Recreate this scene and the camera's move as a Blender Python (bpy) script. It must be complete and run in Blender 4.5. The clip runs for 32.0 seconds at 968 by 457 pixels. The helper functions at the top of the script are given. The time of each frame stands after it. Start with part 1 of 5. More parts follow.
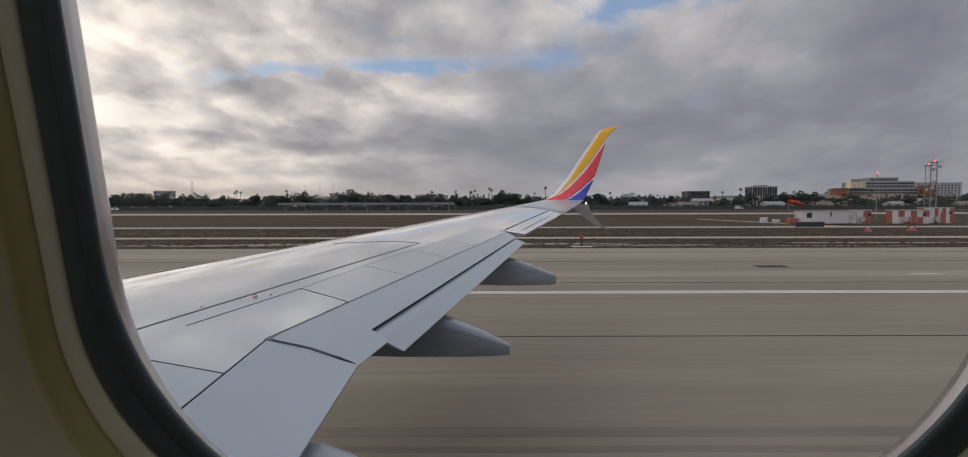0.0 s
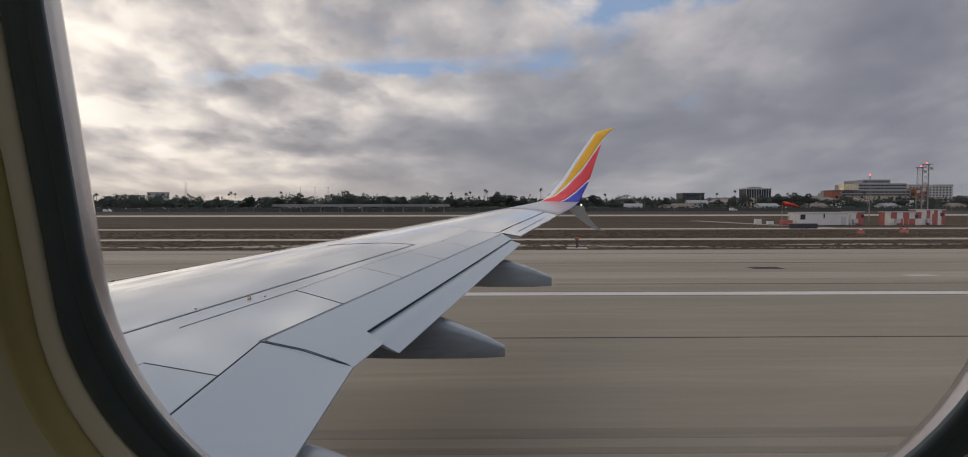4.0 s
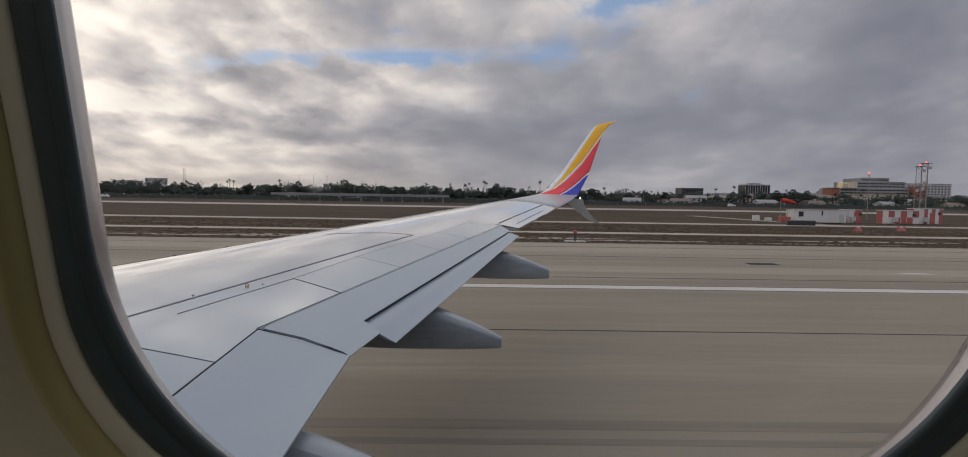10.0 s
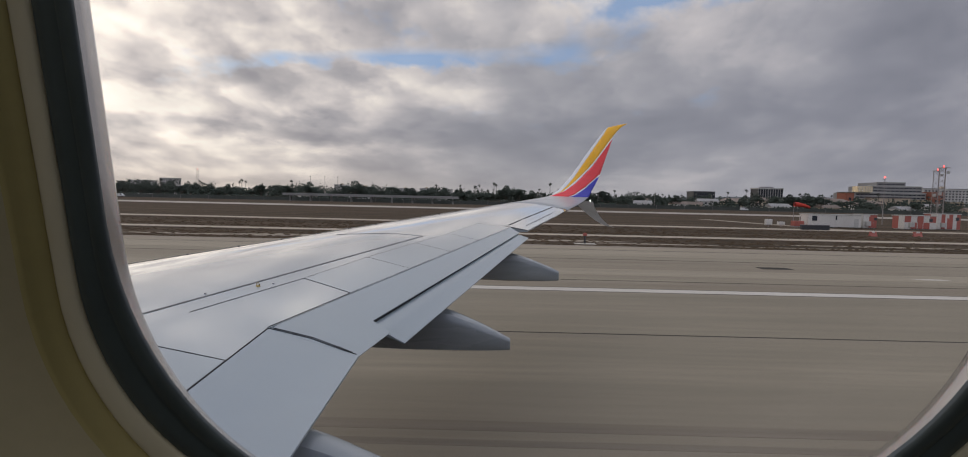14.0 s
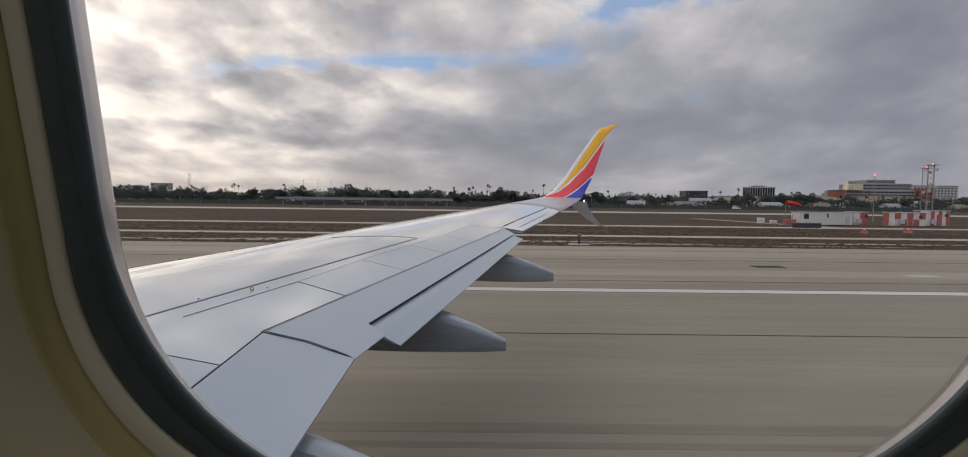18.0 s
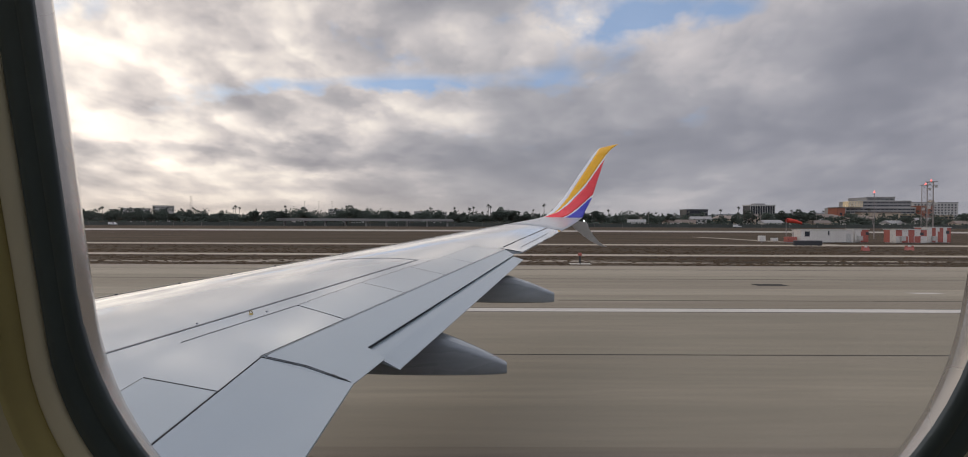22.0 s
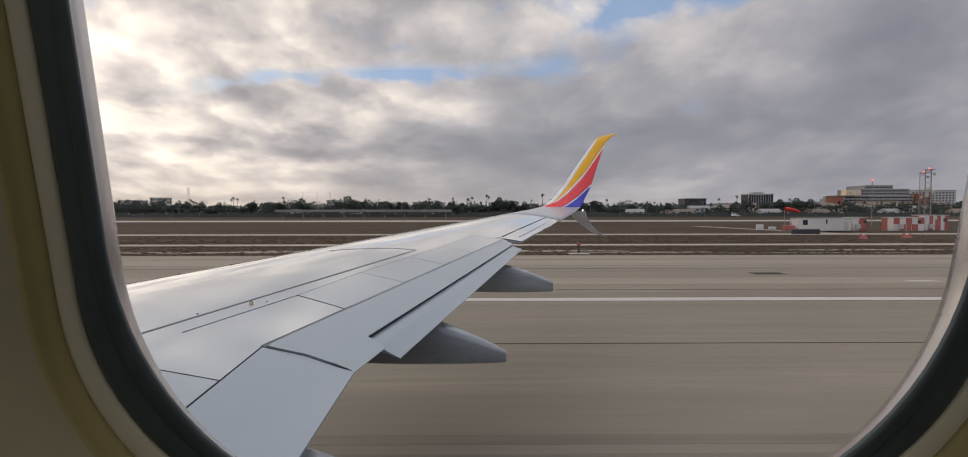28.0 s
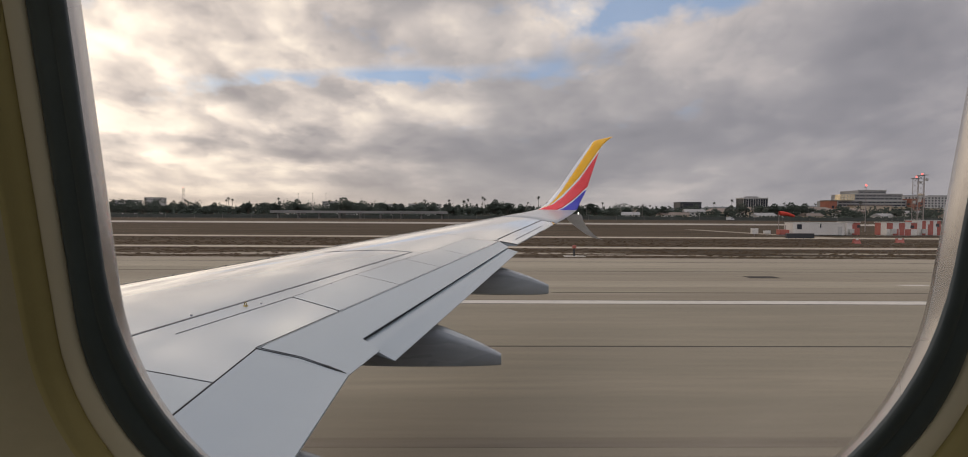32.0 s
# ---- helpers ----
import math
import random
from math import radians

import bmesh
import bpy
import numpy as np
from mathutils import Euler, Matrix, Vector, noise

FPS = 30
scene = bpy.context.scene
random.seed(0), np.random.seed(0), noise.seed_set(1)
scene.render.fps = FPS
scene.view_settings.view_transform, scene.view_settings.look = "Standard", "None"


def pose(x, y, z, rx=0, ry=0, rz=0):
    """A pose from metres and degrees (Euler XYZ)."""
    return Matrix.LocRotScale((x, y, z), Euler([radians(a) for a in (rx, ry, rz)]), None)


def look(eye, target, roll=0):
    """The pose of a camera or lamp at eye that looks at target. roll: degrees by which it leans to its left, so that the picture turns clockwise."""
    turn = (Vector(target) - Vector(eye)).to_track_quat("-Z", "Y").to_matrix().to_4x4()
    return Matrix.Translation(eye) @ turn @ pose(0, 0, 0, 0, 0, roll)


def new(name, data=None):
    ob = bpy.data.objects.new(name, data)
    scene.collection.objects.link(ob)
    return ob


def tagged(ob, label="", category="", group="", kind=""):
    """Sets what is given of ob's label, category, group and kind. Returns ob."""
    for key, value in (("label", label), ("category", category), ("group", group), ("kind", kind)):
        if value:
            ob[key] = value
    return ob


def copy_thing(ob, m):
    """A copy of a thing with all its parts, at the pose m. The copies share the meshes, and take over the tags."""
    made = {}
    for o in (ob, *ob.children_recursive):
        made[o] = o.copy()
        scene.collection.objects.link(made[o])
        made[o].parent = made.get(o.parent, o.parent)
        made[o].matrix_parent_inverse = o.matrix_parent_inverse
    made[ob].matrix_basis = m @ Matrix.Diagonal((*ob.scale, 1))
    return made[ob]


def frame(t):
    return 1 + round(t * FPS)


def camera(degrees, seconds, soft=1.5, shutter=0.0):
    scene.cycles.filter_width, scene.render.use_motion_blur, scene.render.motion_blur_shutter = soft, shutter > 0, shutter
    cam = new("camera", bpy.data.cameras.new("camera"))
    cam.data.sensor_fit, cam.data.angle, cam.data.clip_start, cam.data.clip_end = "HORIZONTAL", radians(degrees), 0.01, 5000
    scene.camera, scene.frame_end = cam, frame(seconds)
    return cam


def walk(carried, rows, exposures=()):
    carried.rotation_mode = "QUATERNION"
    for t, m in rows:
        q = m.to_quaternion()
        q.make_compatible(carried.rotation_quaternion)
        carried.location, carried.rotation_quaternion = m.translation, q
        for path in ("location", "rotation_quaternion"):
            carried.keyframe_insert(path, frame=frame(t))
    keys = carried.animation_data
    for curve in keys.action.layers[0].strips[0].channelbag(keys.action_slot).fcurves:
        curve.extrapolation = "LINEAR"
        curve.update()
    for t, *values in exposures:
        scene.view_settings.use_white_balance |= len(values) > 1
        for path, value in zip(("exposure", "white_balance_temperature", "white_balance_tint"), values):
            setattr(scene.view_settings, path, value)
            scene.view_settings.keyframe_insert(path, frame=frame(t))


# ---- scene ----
cam = camera(87.43, 32.0, soft=1.0)

# seconds, eye x y z, tilt, roll, yaw
PATH = [
    (0.0, -0.0026, 0.0047, 3.6520, 87.320, -0.117, -0.037),
    (0.5, -0.0028, 0.0059, 3.6537, 87.541, -0.037, -0.110),
    (1.0, -0.0035, 0.0071, 3.6552, 87.613, -0.206, -0.161),
    (1.5, -0.0041, 0.0073, 3.6545, 87.659, -0.170, -0.313),
    (2.0, -0.0046, 0.0074, 3.6538, 87.868, -0.200, -0.435),
    (2.5, -0.0039, 0.0073, 3.6528, 87.924, 0.010, -0.507),
    (3.0, -0.0020, 0.0072, 3.6519, 87.728, -0.038, -0.470),
    (3.5, -0.0030, 0.0077, 3.6514, 87.574, -0.165, -0.568),
    (5.5, -0.0019, 0.0098, 3.6494, 86.905, 0.470, -0.629),
    (6.0, -0.0028, 0.0103, 3.6489, 86.391, 0.447, -0.799),
    (6.5, -0.0028, 0.0087, 3.6487, 86.094, 0.340, -0.826),
    (7.0, -0.0030, 0.0071, 3.6486, 86.093, 0.532, -0.617),
    (7.5, -0.0011, 0.0051, 3.6488, 86.099, 0.609, -0.202),
    (8.0, -0.0008, 0.0030, 3.6491, 86.187, 0.862, -0.031),
    (8.5, -0.0001, 0.0053, 3.6489, 86.525, 0.835, -0.027),
    (9.0, -0.0025, 0.0078, 3.6487, 86.836, 0.952, -0.288),
    (9.5, -0.0008, 0.0070, 3.6497, 86.854, 1.139, -0.713),
    (10.0, -0.0035, 0.0062, 3.6506, 86.548, 0.897, -0.741),
    (10.5, -0.0028, 0.0055, 3.6487, 86.710, 0.965, -0.455),
    (11.0, -0.0033, 0.0048, 3.6469, 86.733, 1.204, -0.031),
    (11.5, -0.0023, 0.0070, 3.6483, 86.682, 1.274, 0.038),
    (12.0, -0.0041, 0.0091, 3.6496, 86.670, 1.232, -0.124),
    (12.5, -0.0040, 0.0070, 3.6477, 86.523, 1.233, -0.157),
    (13.0, -0.0042, 0.0050, 3.6459, 86.531, 1.365, -0.076),
    (13.5, -0.0029, 0.0046, 3.6475, 86.497, 1.214, 0.213),
    (14.0, -0.0022, 0.0043, 3.6490, 86.734, 1.302, 0.354),
    (14.5, -0.0029, 0.0054, 3.6492, 86.892, 1.170, 0.223),
    (16.5, -0.0059, 0.0101, 3.6497, 86.822, 0.490, -0.282),
    (17.0, -0.0043, 0.0113, 3.6498, 86.847, 0.278, -0.432),
    (17.5, -0.0062, 0.0097, 3.6460, 86.864, 0.505, -0.265),
    (18.0, -0.0062, 0.0083, 3.6422, 86.944, 0.680, -0.298),
    (18.5, -0.0038, 0.0090, 3.6407, 87.219, 0.914, -0.933),
    (19.0, -0.0061, -0.0040, 3.6408, 88.263, 1.164, -1.766),
    (19.5, 0.0035, 0.0008, 3.6502, 88.639, 1.411, -2.390),
    (20.0, 0.0039, -0.0067, 3.6495, 88.761, 1.347, -2.076),
    (20.5, 0.0039, -0.0132, 3.6541, 88.987, 1.304, -1.026),
    (21.0, 0.0040, -0.0198, 3.6586, 89.265, 0.888, -0.231),
    (21.5, 0.0034, -0.0092, 3.6597, 89.202, 0.560, 0.140),
    (22.0, 0.0059, 0.0015, 3.6608, 89.206, 0.237, -0.198),
    (22.5, 0.0045, -0.0035, 3.6578, 88.998, 0.117, -0.592),
    (23.0, 0.0059, -0.0085, 3.6547, 88.520, 0.077, -0.502),
    (23.5, 0.0049, -0.0066, 3.6560, 88.218, 0.002, -0.082),
    (24.0, 0.0035, -0.0046, 3.6571, 88.222, -0.157, 0.266),
    (24.5, 0.0030, -0.0043, 3.6533, 88.158, 0.131, 0.223),
    (25.0, 0.0029, -0.0041, 3.6495, 88.211, 0.219, 0.023),
    (25.5, 0.0018, -0.0043, 3.6496, 88.276, 0.243, -0.064),
    (27.5, 0.0012, -0.0049, 3.6499, 88.298, 0.112, -0.307),
    (28.0, 0.0020, -0.0050, 3.6500, 88.117, -0.077, -0.358),
    (28.5, 0.0021, -0.0058, 3.6523, 88.033, -0.272, -0.434),
    (29.0, 0.0036, -0.0066, 3.6546, 88.037, -0.232, -0.377),
    (29.5, 0.0033, -0.0065, 3.6533, 87.995, -0.261, -0.314),
    (30.0, 0.0016, -0.0065, 3.6520, 88.179, -0.163, -0.344),
    (30.5, 0.0035, -0.0060, 3.6541, 88.369, -0.096, -0.343),
    (31.0, 0.0040, -0.0056, 3.6562, 88.441, -0.111, -0.467),
    (31.5, 0.0039, -0.0071, 3.6570, 88.323, -0.015, -0.797),
    (32.0, 0.0031, -0.0085, 3.6576, 88.352, 0.317, -0.827),
]

walk(cam, [(t, pose(x, y, z, rx, 0, rz) @ pose(0, 0, 0, 0, 0, roll)) for t, x, y, z, rx, roll, rz in PATH],
     exposures=[(0.0, -0.18, 6450, 10), (9.0, -0.17, 6450, 10), (14.0, -0.12, 6450, 10), (17.0, -0.08, 6450, 10), (19.5, 0.12, 6480, 10), (23.0, 0.02, 6550, 10), (28.0, 0.05, 6650, 10), (30.0, 0.06, 6800, 10), (32.0, 0.06, 7050, 11)])

# ---- world and sun ----
SUN_AZ, SUN_EL = radians(-38), radians(11)      # azimuth from +y towards +x
SUN_DIR = Vector((math.sin(SUN_AZ) * math.cos(SUN_EL), math.cos(SUN_AZ) * math.cos(SUN_EL), math.sin(SUN_EL)))


def make_world():
    w = bpy.data.worlds.new("evening_sky")
    scene.world = w
    w.use_nodes = True
    nt = w.node_tree
    nt.nodes.clear()
    N = lambda kind: nt.nodes.new(kind)
    L = nt.links.new

    def m(op, a, b=None, clamp=False):
        n = N("ShaderNodeMath")
        n.operation, n.use_clamp = op, clamp
        for i, v in enumerate((a, b)):
            if v is None:
                continue
            if isinstance(v, (int, float)):
                n.inputs[i].default_value = v
            else:
                L(v, n.inputs[i])
        return n.outputs[0]

    def mix(f, a, b, blend="MIX"):
        n = N("ShaderNodeMix")
        n.data_type, n.blend_type = "RGBA", blend
        for i, v in ((0, f), (6, a), (7, b)):
            if isinstance(v, (int, float)):
                n.inputs[i].default_value = v
            elif isinstance(v, tuple):
                n.inputs[i].default_value = (*v, 1)
            else:
                L(v, n.inputs[i])
        return n.outputs[2]

    def ramp(v, *stops):
        n = N("ShaderNodeValToRGB")
        e = n.color_ramp.elements
        e[0].position, e[0].color = stops[0][0], (*stops[0][1], 1)
        e[1].position, e[1].color = stops[-1][0], (*stops[-1][1], 1)
        for p, c in stops[1:-1]:
            e.new(p).color = (*c, 1)
        L(v, n.inputs[0])
        return n.outputs[0]

    def noise_tex(vec, scale, detail, rough, dist=0.0):
        n = N("ShaderNodeTexNoise")
        n.inputs["Scale"].default_value, n.inputs["Detail"].default_value = scale, detail
        n.inputs["Roughness"].default_value, n.inputs["Distortion"].default_value = rough, dist
        L(vec, n.inputs["Vector"])
        return n.outputs["Fac"]

    tc = N("ShaderNodeTexCoord")
    sep = N("ShaderNodeSeparateXYZ")
    L(tc.outputs["Generated"], sep.inputs[0])
    dx, dy, dz = sep.outputs
    up = m("MAXIMUM", dz, 0.0)

    def vec(x, y, z):
        n = N("ShaderNodeCombineXYZ")
        for i, v in enumerate((x, y, z)):
            if isinstance(v, (int, float)):
                n.inputs[i].default_value = v
            else:
                L(v, n.inputs[i])
        return n.outputs[0]

    # cloud lumps, flattened towards the horizon
    ahead = m("MAXIMUM", dy, 0.25)
    u0, v0 = m("DIVIDE", dx, ahead), m("DIVIDE", up, ahead)
    px = m("DIVIDE", m("MULTIPLY", u0, 1.9), m("POWER", m("ADD", v0, 0.12), 0.35))
    py = m("MULTIPLY", m("LOGARITHM", m("ADD", v0, 0.12), 2.718), 1.75)
    big = noise_tex(vec(px, py, CLOUD_SEED), 0.70, 3.0, 0.45, 0.2)
    fine = noise_tex(vec(px, py, CLOUD_SEED + 1.0), 1.7, 8.0, 0.50, 0.1)
    # puffy undersides: rounded cells bent by the noise
    cells = N("ShaderNodeTexVoronoi")
    cells.feature, cells.normalize = "SMOOTH_F1", True
    cells.inputs["Scale"].default_value, cells.inputs["Detail"].default_value = 2.6, 3.0
    cells.inputs["Roughness"].default_value, cells.inputs["Smoothness"].default_value = 0.55, 0.35
    L(vec(m("ADD", px, m("MULTIPLY", fine, 1.1)), m("ADD", m("MULTIPLY", py, 0.85), m("MULTIPLY", big, 1.0)), CLOUD_SEED), cells.inputs["Vector"])
    puff = cells.outputs["Distance"]
    hole = noise_tex(vec(px, py, CLOUD_SEED + 2.0), 2.0, 8.0, 0.56, 0.1)
    low = ramp(up, (0.02, (1, 1, 1)), (0.16, (0, 0, 0)))
    # smoother sheets away from the sun
    calm = ramp(m("ADD", m("MULTIPLY", dx, 0.5), 0.5), (0.35, (1, 1, 1)), (0.72, (0.55, 0.55, 0.55)))
    body = m("MULTIPLY", m("SUBTRACT", big, 0.5), 0.46)
    body = m("ADD", body, m("MULTIPLY", m("SUBTRACT", fine, 0.5), m("MULTIPLY", m("SUBTRACT", 0.70, m("MULTIPLY", low, 0.16)), calm)))
    body = m("ADD", body, m("MULTIPLY", m("SUBTRACT", 0.33, puff), m("MULTIPLY", calm, m("SUBTRACT", 0.30, m("MULTIPLY", low, 0.12)))))
    u = m("ADD", u0, m("MULTIPLY", m("SUBTRACT", fine, 0.5), 0.34))
    v = m("ADD", v0, m("MULTIPLY", m("SUBTRACT", hole, 0.5), 0.10))

    def mass(spots):
        """Sum of soft ragged masses: bearing, height, their spreads, gain."""
        total = 0.0
        for bu, bv, su, sv, gain in spots:
            e = m("ADD", m("POWER", m("DIVIDE", m("SUBTRACT", u, bu), su), 2.0), m("POWER", m("DIVIDE", m("SUBTRACT", v, bv), sv), 2.0))
            total = m("ADD", m("MULTIPLY", m("POWER", 2.718, m("MULTIPLY", e, -1.0)), gain), total)
        return total

    clouds = mass(((-0.68, 0.175, 0.15, 0.030, 0.20), (-0.66, 0.34, 0.20, 0.08, 0.0), (-0.28, 0.36, 0.22, 0.10, 0.04), (-0.38, 0.10, 0.24, 0.016, 0.09), (-0.15, 0.205, 0.16, 0.030, 0.08),
                   (-0.26, 0.31, 0.16, 0.05, 0.07), (0.30, 0.34, 0.22, 0.05, 0.05), (0.62, 0.22, 0.40, 0.10, -0.03), (-0.50, 0.13, 0.30, 0.022, -0.10),
                   (-0.45, 0.235, 0.16, 0.03, -0.08), (-0.55, 0.045, 0.34, 0.012, 0.06), (0.10, 0.15, 0.25, 0.04, -0.03), (0.40, 0.11, 0.40, 0.06, -0.065), (0.05, 0.38, 0.28, 0.05, 0.11), (0.02, 0.22, 0.12, 0.035, 0.05), (-0.22, 0.15, 0.14, 0.03, 0.05)))
    gaps = mass(((-0.16, 0.268, 0.17, 0.024, 1.0), (-0.42, 0.262, 0.06, 0.020, 0.8), (0.10, 0.29, 0.10, 0.03, 0.5), (0.42, 0.42, 0.25, 0.04, 0.8), (-0.9, 0.40, 0.1, 0.05, 0.8)))
    # towards the sun
    dot = N("ShaderNodeVectorMath")
    dot.operation = "DOT_PRODUCT"
    L(tc.outputs["Generated"], dot.inputs[0])
    dot.inputs[1].default_value = SUN_DIR
    near = m("POWER", m("MAXIMUM", dot.outputs["Value"], 0.0), 5.0)
    lift = m("MULTIPLY", m("POWER", m("MAXIMUM", dot.outputs["Value"], 0.0), 2.0), 0.072)
    tone = m("ADD", m("ADD", m("ADD", body, 0.52), lift), m("ADD", clouds, m("MULTIPLY", gaps, 0.10)))
    cloud = ramp(tone, (0.36, (0.215, 0.225, 0.265)), (0.47, (0.285, 0.293, 0.335)), (0.56, (0.385, 0.385, 0.42)),
                 (0.64, (0.575, 0.55, 0.56)), (0.75, (0.95, 0.875, 0.80)))
    side = ramp(m("ADD", m("MULTIPLY", dx, 0.5), 0.5), (0.1, (1.02, 0.99, 0.97)), (0.5, (1.0, 1.0, 1.0)), (0.9, (0.98, 0.965, 0.985)))
    cloud = mix(1.0, cloud, side, "MULTIPLY")
    cloud = mix(m("MULTIPLY", near, 0.32, True), cloud, (1.0, 0.84, 0.68), "SOFT_LIGHT")
    glow = m("MULTIPLY", m("POWER", m("MAXIMUM", dot.outputs["Value"], 0.0), 30.0), m("MULTIPLY", m("MAXIMUM", m("SUBTRACT", fine, 0.40), 0.0), 1.5))
    cloud = mix(glow, cloud, (1.0, 0.90, 0.74), "ADD")
    sky = N("ShaderNodeTexSky")
    sky.sky_type, sky.sun_disc = "NISHITA", False
    sky.sun_elevation, sky.sun_rotation = SUN_EL, SUN_AZ
    blue = mix(1.0, sky.outputs[0], (0.040, 0.055, 0.080), "MULTIPLY")
    blue = mix(0.6, blue, (0.36, 0.52, 0.80))
    open_sky = ramp(m("ADD", m("MULTIPLY", gaps, 0.62), m("SUBTRACT", m("MULTIPLY", hole, 1.6), 0.64)), (0.34, (0, 0, 0)), (0.68, (0.9, 0.9, 0.9)))
    open_sky = m("MULTIPLY", open_sky, ramp(up, (0.13, (0, 0, 0)), (0.2, (1, 1, 1))))
    out = mix(open_sky, cloud, blue)
    # thinner, brighter cloud high overhead
    over = ramp(up, (0.40, (1, 1, 1)), (0.75, (ZENITH * 0.97, ZENITH, ZENITH * 1.03)))
    out = mix(1.0, out, over, "MULTIPLY")
    # sky behind the aircraft, out of view, raised to light winglet and fairings
    east = ramp(m("MULTIPLY", dy, -1.0), (0.05, (1, 1, 1)), (0.45, (1.5, 1.52, 1.55)))
    out = mix(1.0, out, east, "MULTIPLY")
    # thin bright haze on the horizon
    haze = ramp(up, (0.0, (1, 1, 1)), (0.055, (0.35, 0.35, 0.35)), (0.13, (0, 0, 0)))
    out = mix(m("MULTIPLY", haze, 0.55), out, mix(near, (0.33, 0.33, 0.36), (0.80, 0.66, 0.52)))
    bg = N("ShaderNodeBackground")
    L(out, bg.inputs[0])
    bg.inputs[1].default_value = 1.0
    o = N("ShaderNodeOutputWorld")
    L(bg.outputs[0], o.inputs[0])


CLOUD_SEED, ZENITH = 3.7, 2.0
make_world()
sun = new("sun", bpy.data.lights.new("sun", "SUN"))
sun.data.energy, sun.data.angle, sun.data.color = 0.5, radians(130), (1.0, 0.86, 0.70)
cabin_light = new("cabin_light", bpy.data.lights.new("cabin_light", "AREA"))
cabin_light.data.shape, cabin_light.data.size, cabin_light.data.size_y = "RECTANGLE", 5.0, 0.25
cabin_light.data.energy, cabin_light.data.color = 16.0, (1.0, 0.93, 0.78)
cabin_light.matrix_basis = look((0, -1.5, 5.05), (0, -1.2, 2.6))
sun.matrix_basis = look(SUN_DIR * 50, (0, 0, 0))


# ---- materials ----
def material(name, base, rough=0.6, vary=0.12, scale=1.0, stretch=(1, 1, 1), bump=0.0, metal=0.0, coat=0.0,
             second=None, second_scale=0.15, second_amount=0.3, per_object=0.0, emit=0.0, fine=8.0, spec=0.5):
    """Principled surface with two scales of noise in its colour and a fine relief."""
    mt = bpy.data.materials.new(name)
    mt.use_nodes = True
    nt = mt.node_tree
    b = nt.nodes["Principled BSDF"]
    L = nt.links.new
    tc = nt.nodes.new("ShaderNodeTexCoord")
    mp = nt.nodes.new("ShaderNodeMapping")
    mp.inputs["Scale"].default_value = stretch
    L(tc.outputs["Object"], mp.inputs[0])

    def nz(sc, detail):
        n = nt.nodes.new("ShaderNodeTexNoise")
        n.inputs["Scale"].default_value, n.inputs["Detail"].default_value = sc, detail
        n.inputs["Roughness"].default_value = 0.6
        L(mp.outputs[0], n.inputs["Vector"])
        return n.outputs["Fac"]

    def mix(f, a, c):
        n = nt.nodes.new("ShaderNodeMix")
        n.data_type = "RGBA"
        for i, v in ((0, f), (6, a), (7, c)):
            if isinstance(v, (int, float)):
                n.inputs[i].default_value = v
            elif isinstance(v, tuple):
                n.inputs[i].default_value = (*v, 1)
            else:
                L(v, n.inputs[i])
        return n.outputs[2]

    def span(f, lo, hi, a=0.0, c=1.0):
        n = nt.nodes.new("ShaderNodeMapRange")
        n.inputs[1].default_value, n.inputs[2].default_value = lo, hi
        n.inputs[3].default_value, n.inputs[4].default_value = a, c
        L(f, n.inputs[0])
        return n.outputs[0]

    g = nz(scale * fine, 6)
    s = nz(scale * second_scale, 4)
    dark = tuple(c * (1 - vary) for c in base)
    lite = tuple(min(1, c * (1 + vary)) for c in base)
    col = mix(span(g, 0.3, 0.7), dark, lite)
    col = mix(span(s, 0.42, 0.66, 0.0, second_amount), col, second or tuple(c * 0.6 for c in base))
    if per_object:
        oi = nt.nodes.new("ShaderNodeObjectInfo")
        hs = nt.nodes.new("ShaderNodeHueSaturation")
        L(span(oi.outputs["Random"], 0, 1, 1 - per_object, 1 + per_object), hs.inputs["Value"])
        L(col, hs.inputs["Color"])
        col = hs.outputs[0]
    L(col, b.inputs["Base Color"])
    b.inputs["Metallic"].default_value, b.inputs["Specular IOR Level"].default_value = metal, spec
    L(span(s, 0.35, 0.7, max(0.02, rough * 0.85), min(1, rough * 1.15)), b.inputs["Roughness"])
    b.inputs["Coat Weight"].default_value, b.inputs["Coat Roughness"].default_value = coat, 0.04
    if bump:
        bp = nt.nodes.new("ShaderNodeBump")
        bp.inputs["Strength"].default_value, bp.inputs["Distance"].default_value = bump, 0.02
        L(g, bp.inputs["Height"])
        L(bp.outputs[0], b.inputs["Normal"])
    if emit:
        L(col, b.inputs["Emission Color"])
        b.inputs["Emission Strength"].default_value = emit
    return mt


